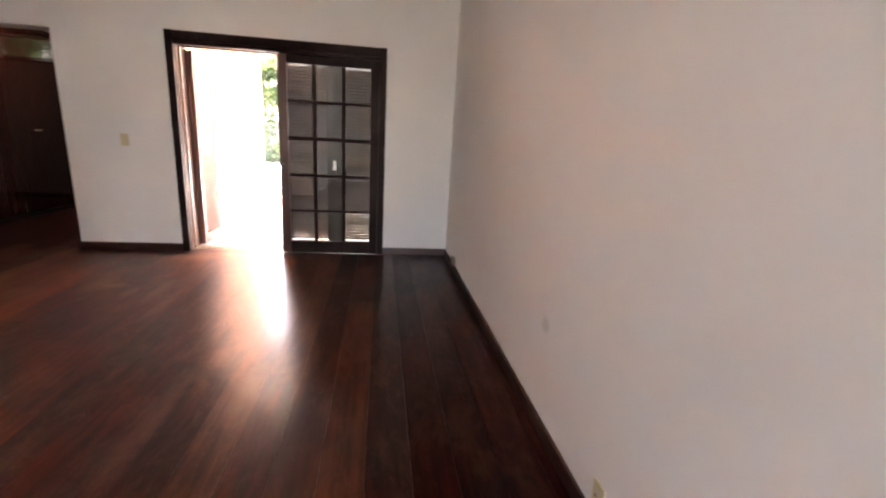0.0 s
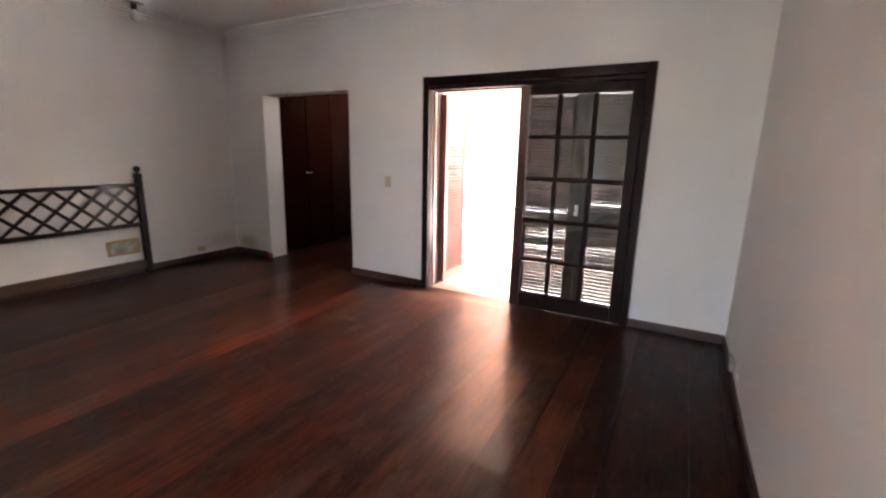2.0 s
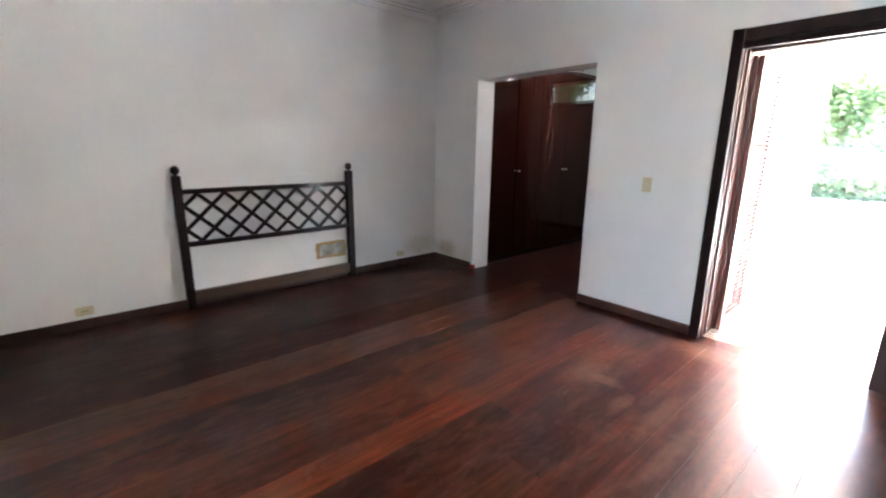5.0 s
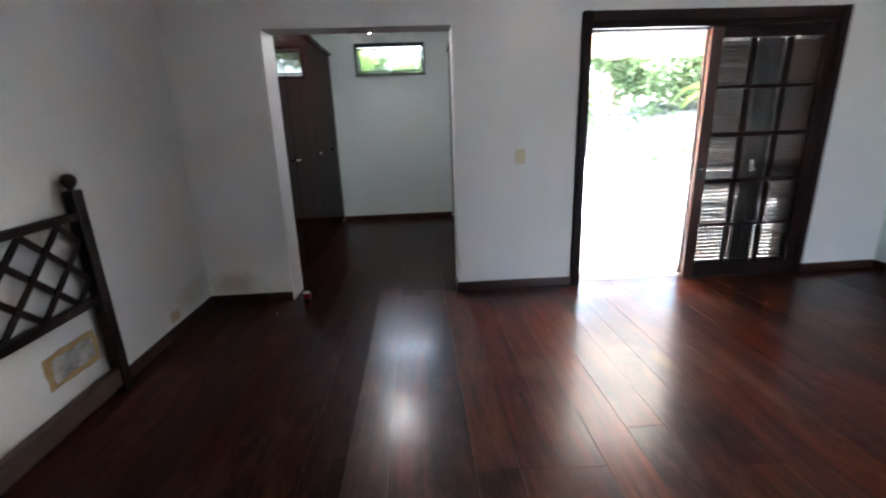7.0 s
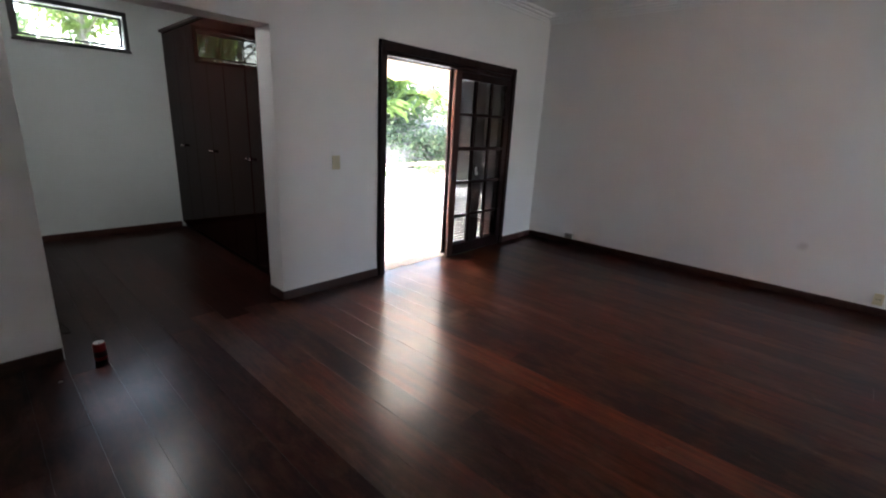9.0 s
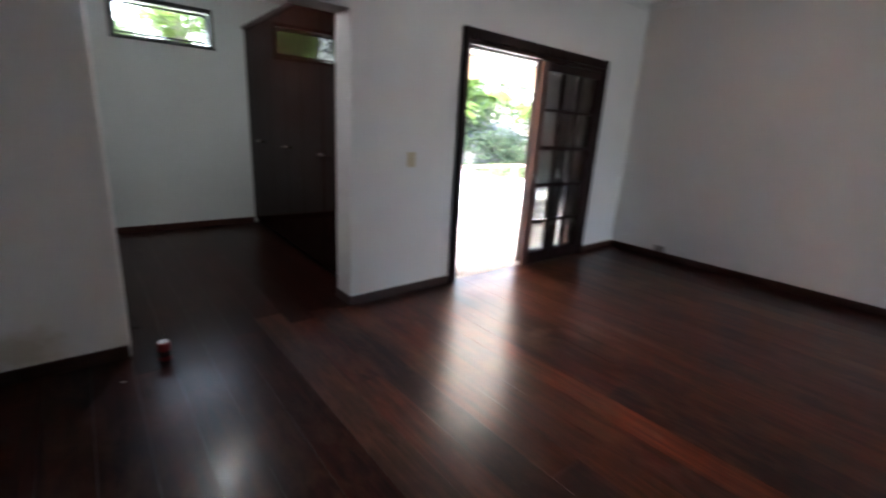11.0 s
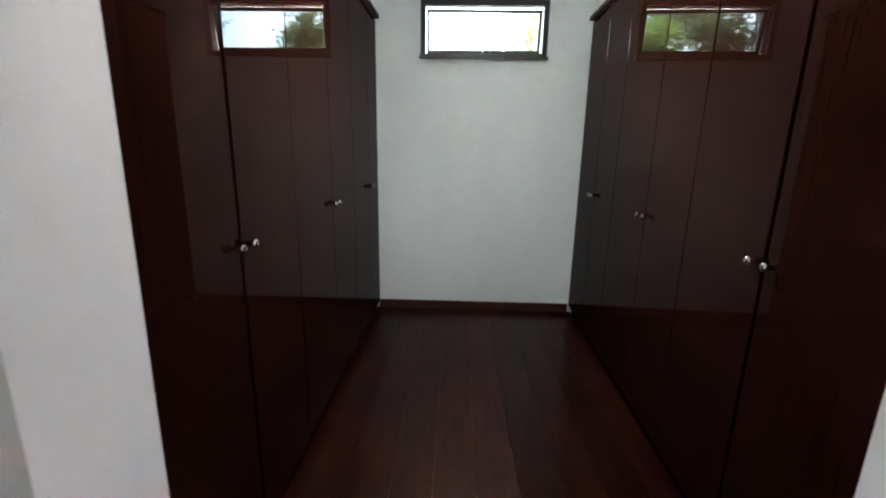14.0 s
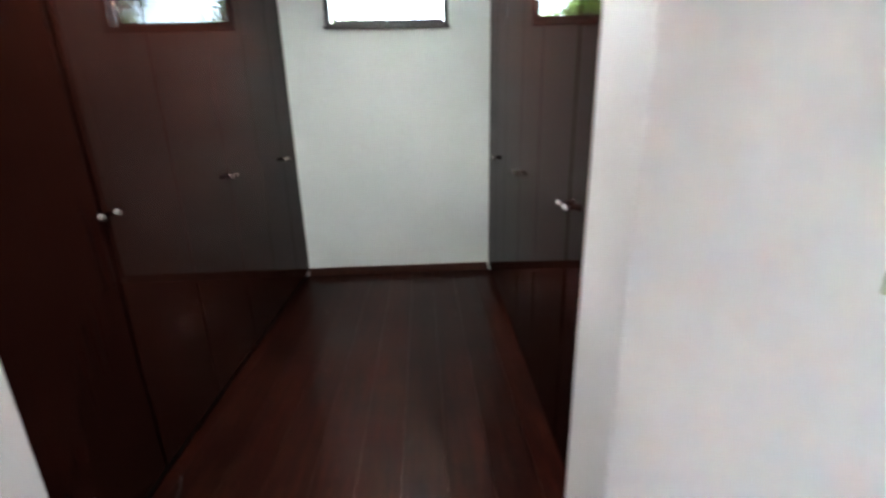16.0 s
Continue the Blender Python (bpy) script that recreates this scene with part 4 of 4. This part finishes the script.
for i in range(NX):
    bank.faces.new((last[i], last[i + 1], far[i + 1], far[i]))
solid("hillside", bank, STONE, "rough grey stone bank behind the terrace", "bank")

rs = np.random.RandomState(3)
pts = []
for k in range(330):
    xx, u = rs.uniform(-10, 28), rs.uniform(0.0, 1.0)
    c = np.array((xx, 13.25 + setback(xx) + 1.6 * u * u - 0.1, -0.25 + 1.75 * u))
    pts.append(c + rs.normal(size=(90, 3)) * np.array((0.35, 0.16, 0.2)))
ivy = new("ivy", leaf_mesh("ivy", np.concatenate(pts), 0.075, LEAF_DARK, 1.4, 4))
tagged(ivy, "dark green ivy hanging over the stone bank", "ivy", "", "stuff")
pts = []
for k in range(210):
    xx, yy = rs.uniform(-12, 30), rs.uniform(15.0, 19.5)
    c = np.array((xx, yy + setback(xx), 1.45 + (yy - 15) * 0.12 + rs.uniform(0, 0.9)))
    pts.append(c + rs.normal(size=(80, 3)) * np.array((0.40, 0.4, 0.38)))
shrubs = new("shrubs", leaf_mesh("shrubs", np.concatenate(pts), 0.12, LEAF, 1.1, 6))
tagged(shrubs, "bright green garden shrubs on the bank", "shrubs", "", "stuff")
pts = []
for k in range(14):
    c = np.array((rs.uniform(2.6, 9), 11.7 + rs.uniform(-0.3, 0.3), -0.1 + rs.uniform(0, 0.15)))
    pts.append(c + rs.normal(size=(90, 3)) * np.array((0.3, 0.2, 0.15)))
bed_plants = new("border_plants", leaf_mesh("border_plants", np.concatenate(pts), 0.08, LEAF, 1.2, 8))
tagged(bed_plants, "low green border plants beyond the railing", "plants", "", "stuff")
for x, y, h, s in ((3.2, 15.3, 1.2, 1), (6.3, 15.0, 0.9, 2), (8.8, 15.6, 1.4, 3), (11.6, 15.2, 1.0, 4), (0.6, 15.8, 1.3, 5)):
    palm(x, y + setback(x), 1.2, h, s)
for x, y, h, w, s, mt in ((-6.0, 17.0, 2.7, 1.8, 11, LEAF), (-3.6, 16.6, 2.5, 1.8, 12, LEAF), (-0.6, 18.5, 5.5, 2.3, 13, LEAF_YELLOW), (2.0, 19.0, 5.0, 2.0, 14, LEAF),
                       (5.5, 20.0, 6.5, 2.4, 15, LEAF_DARK), (9.5, 19.5, 5.5, 2.2, 16, LEAF), (14.0, 20.0, 6.0, 2.4, 17, LEAF_DARK), (-9.5, 18.0, 6.0, 2.4, 18, LEAF_DARK),
                       (4.4, 15.6, 2.9, 1.7, 22, LEAF), (6.4, 16.8, 3.2, 1.8, 23, LEAF), (8.0, 17.6, 3.0, 1.7, 24, LEAF_YELLOW), (-10.5, 14.0, 5.6, 2.3, 19, LEAF), (-6.6, 14.2, 3.4, 1.6, 21, LEAF_YELLOW)):
    tree(x, y + setback(x), 1.3, h * (1 + 0.05 * setback(x)), w, s, mt, "leafy green tree on the bank behind the house")

# ---- floor planks ----
PW = 0.187


def plank(x0, x1, y0, y1, material=FLOOR):
    bm = bmesh.new()
    g, bv = 0.0005, 0.00015
    lift = random.uniform(-0.0002, 0.0002)
    lo = [bm.verts.new((x, y, -0.0135)) for x, y in ((x0 + g, y0 + g), (x1 - g, y0 + g), (x1 - g, y1 - g), (x0 + g, y1 - g))]
    md = [bm.verts.new((v.co.x, v.co.y, -bv + lift)) for v in lo]
    hi = [bm.verts.new((x, y, lift)) for x, y in ((x0 + g + bv, y0 + g + bv), (x1 - g - bv, y0 + g + bv), (x1 - g - bv, y1 - g - bv), (x0 + g + bv, y1 - g - bv))]
    for a, b in ((lo, md), (md, hi)):
        for i in range(4):
            bm.faces.new((a[i], a[(i + 1) % 4], b[(i + 1) % 4], b[i]))
    bm.faces.new(hi)
    part("plank", bm, material, floor)


x = -5.105 - 0.06
while x < EAST:
    a, b = max(x, WEST), min(x + PW, EAST)
    y_lo = PASS_S if a >= PASS_W - 0.1 else SOUTH
    y_hi = CBACK if (b <= OPR + 0.02 and a >= OPL - 0.02) else (5.063 if (a > DL - 0.1 and b < DR + 0.1) else NORTH)
    if a < OPR and b > OPL and y_hi != CBACK:
        y_hi = NORTH
    y = y_lo
    while y < y_hi - 0.001:
        ln = random.uniform(1.9, 4.2)
        e = y + ln
        if y_hi - e < 0.7:
            e = y_hi
        if y_hi == CBACK and y < 4.5 < e:
            e = random.uniform(4.75, 5.15)
        # side and closet planks take the copies with shade in their colour
        plank(a, b, y, e, CLOSET_FLOOR if y >= 4.6 else (RED_FLOOR if a < -2.48 < b else (SHADED_FLOOR if a > 0.15 or a < -3.7 else FLOOR)))
        y = e
    if y_hi != CBACK and b > CW - 0.05 and a < CE + 0.05:
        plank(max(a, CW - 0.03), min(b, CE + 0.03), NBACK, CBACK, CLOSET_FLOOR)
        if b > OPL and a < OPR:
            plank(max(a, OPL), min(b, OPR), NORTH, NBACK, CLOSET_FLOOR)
    x += PW
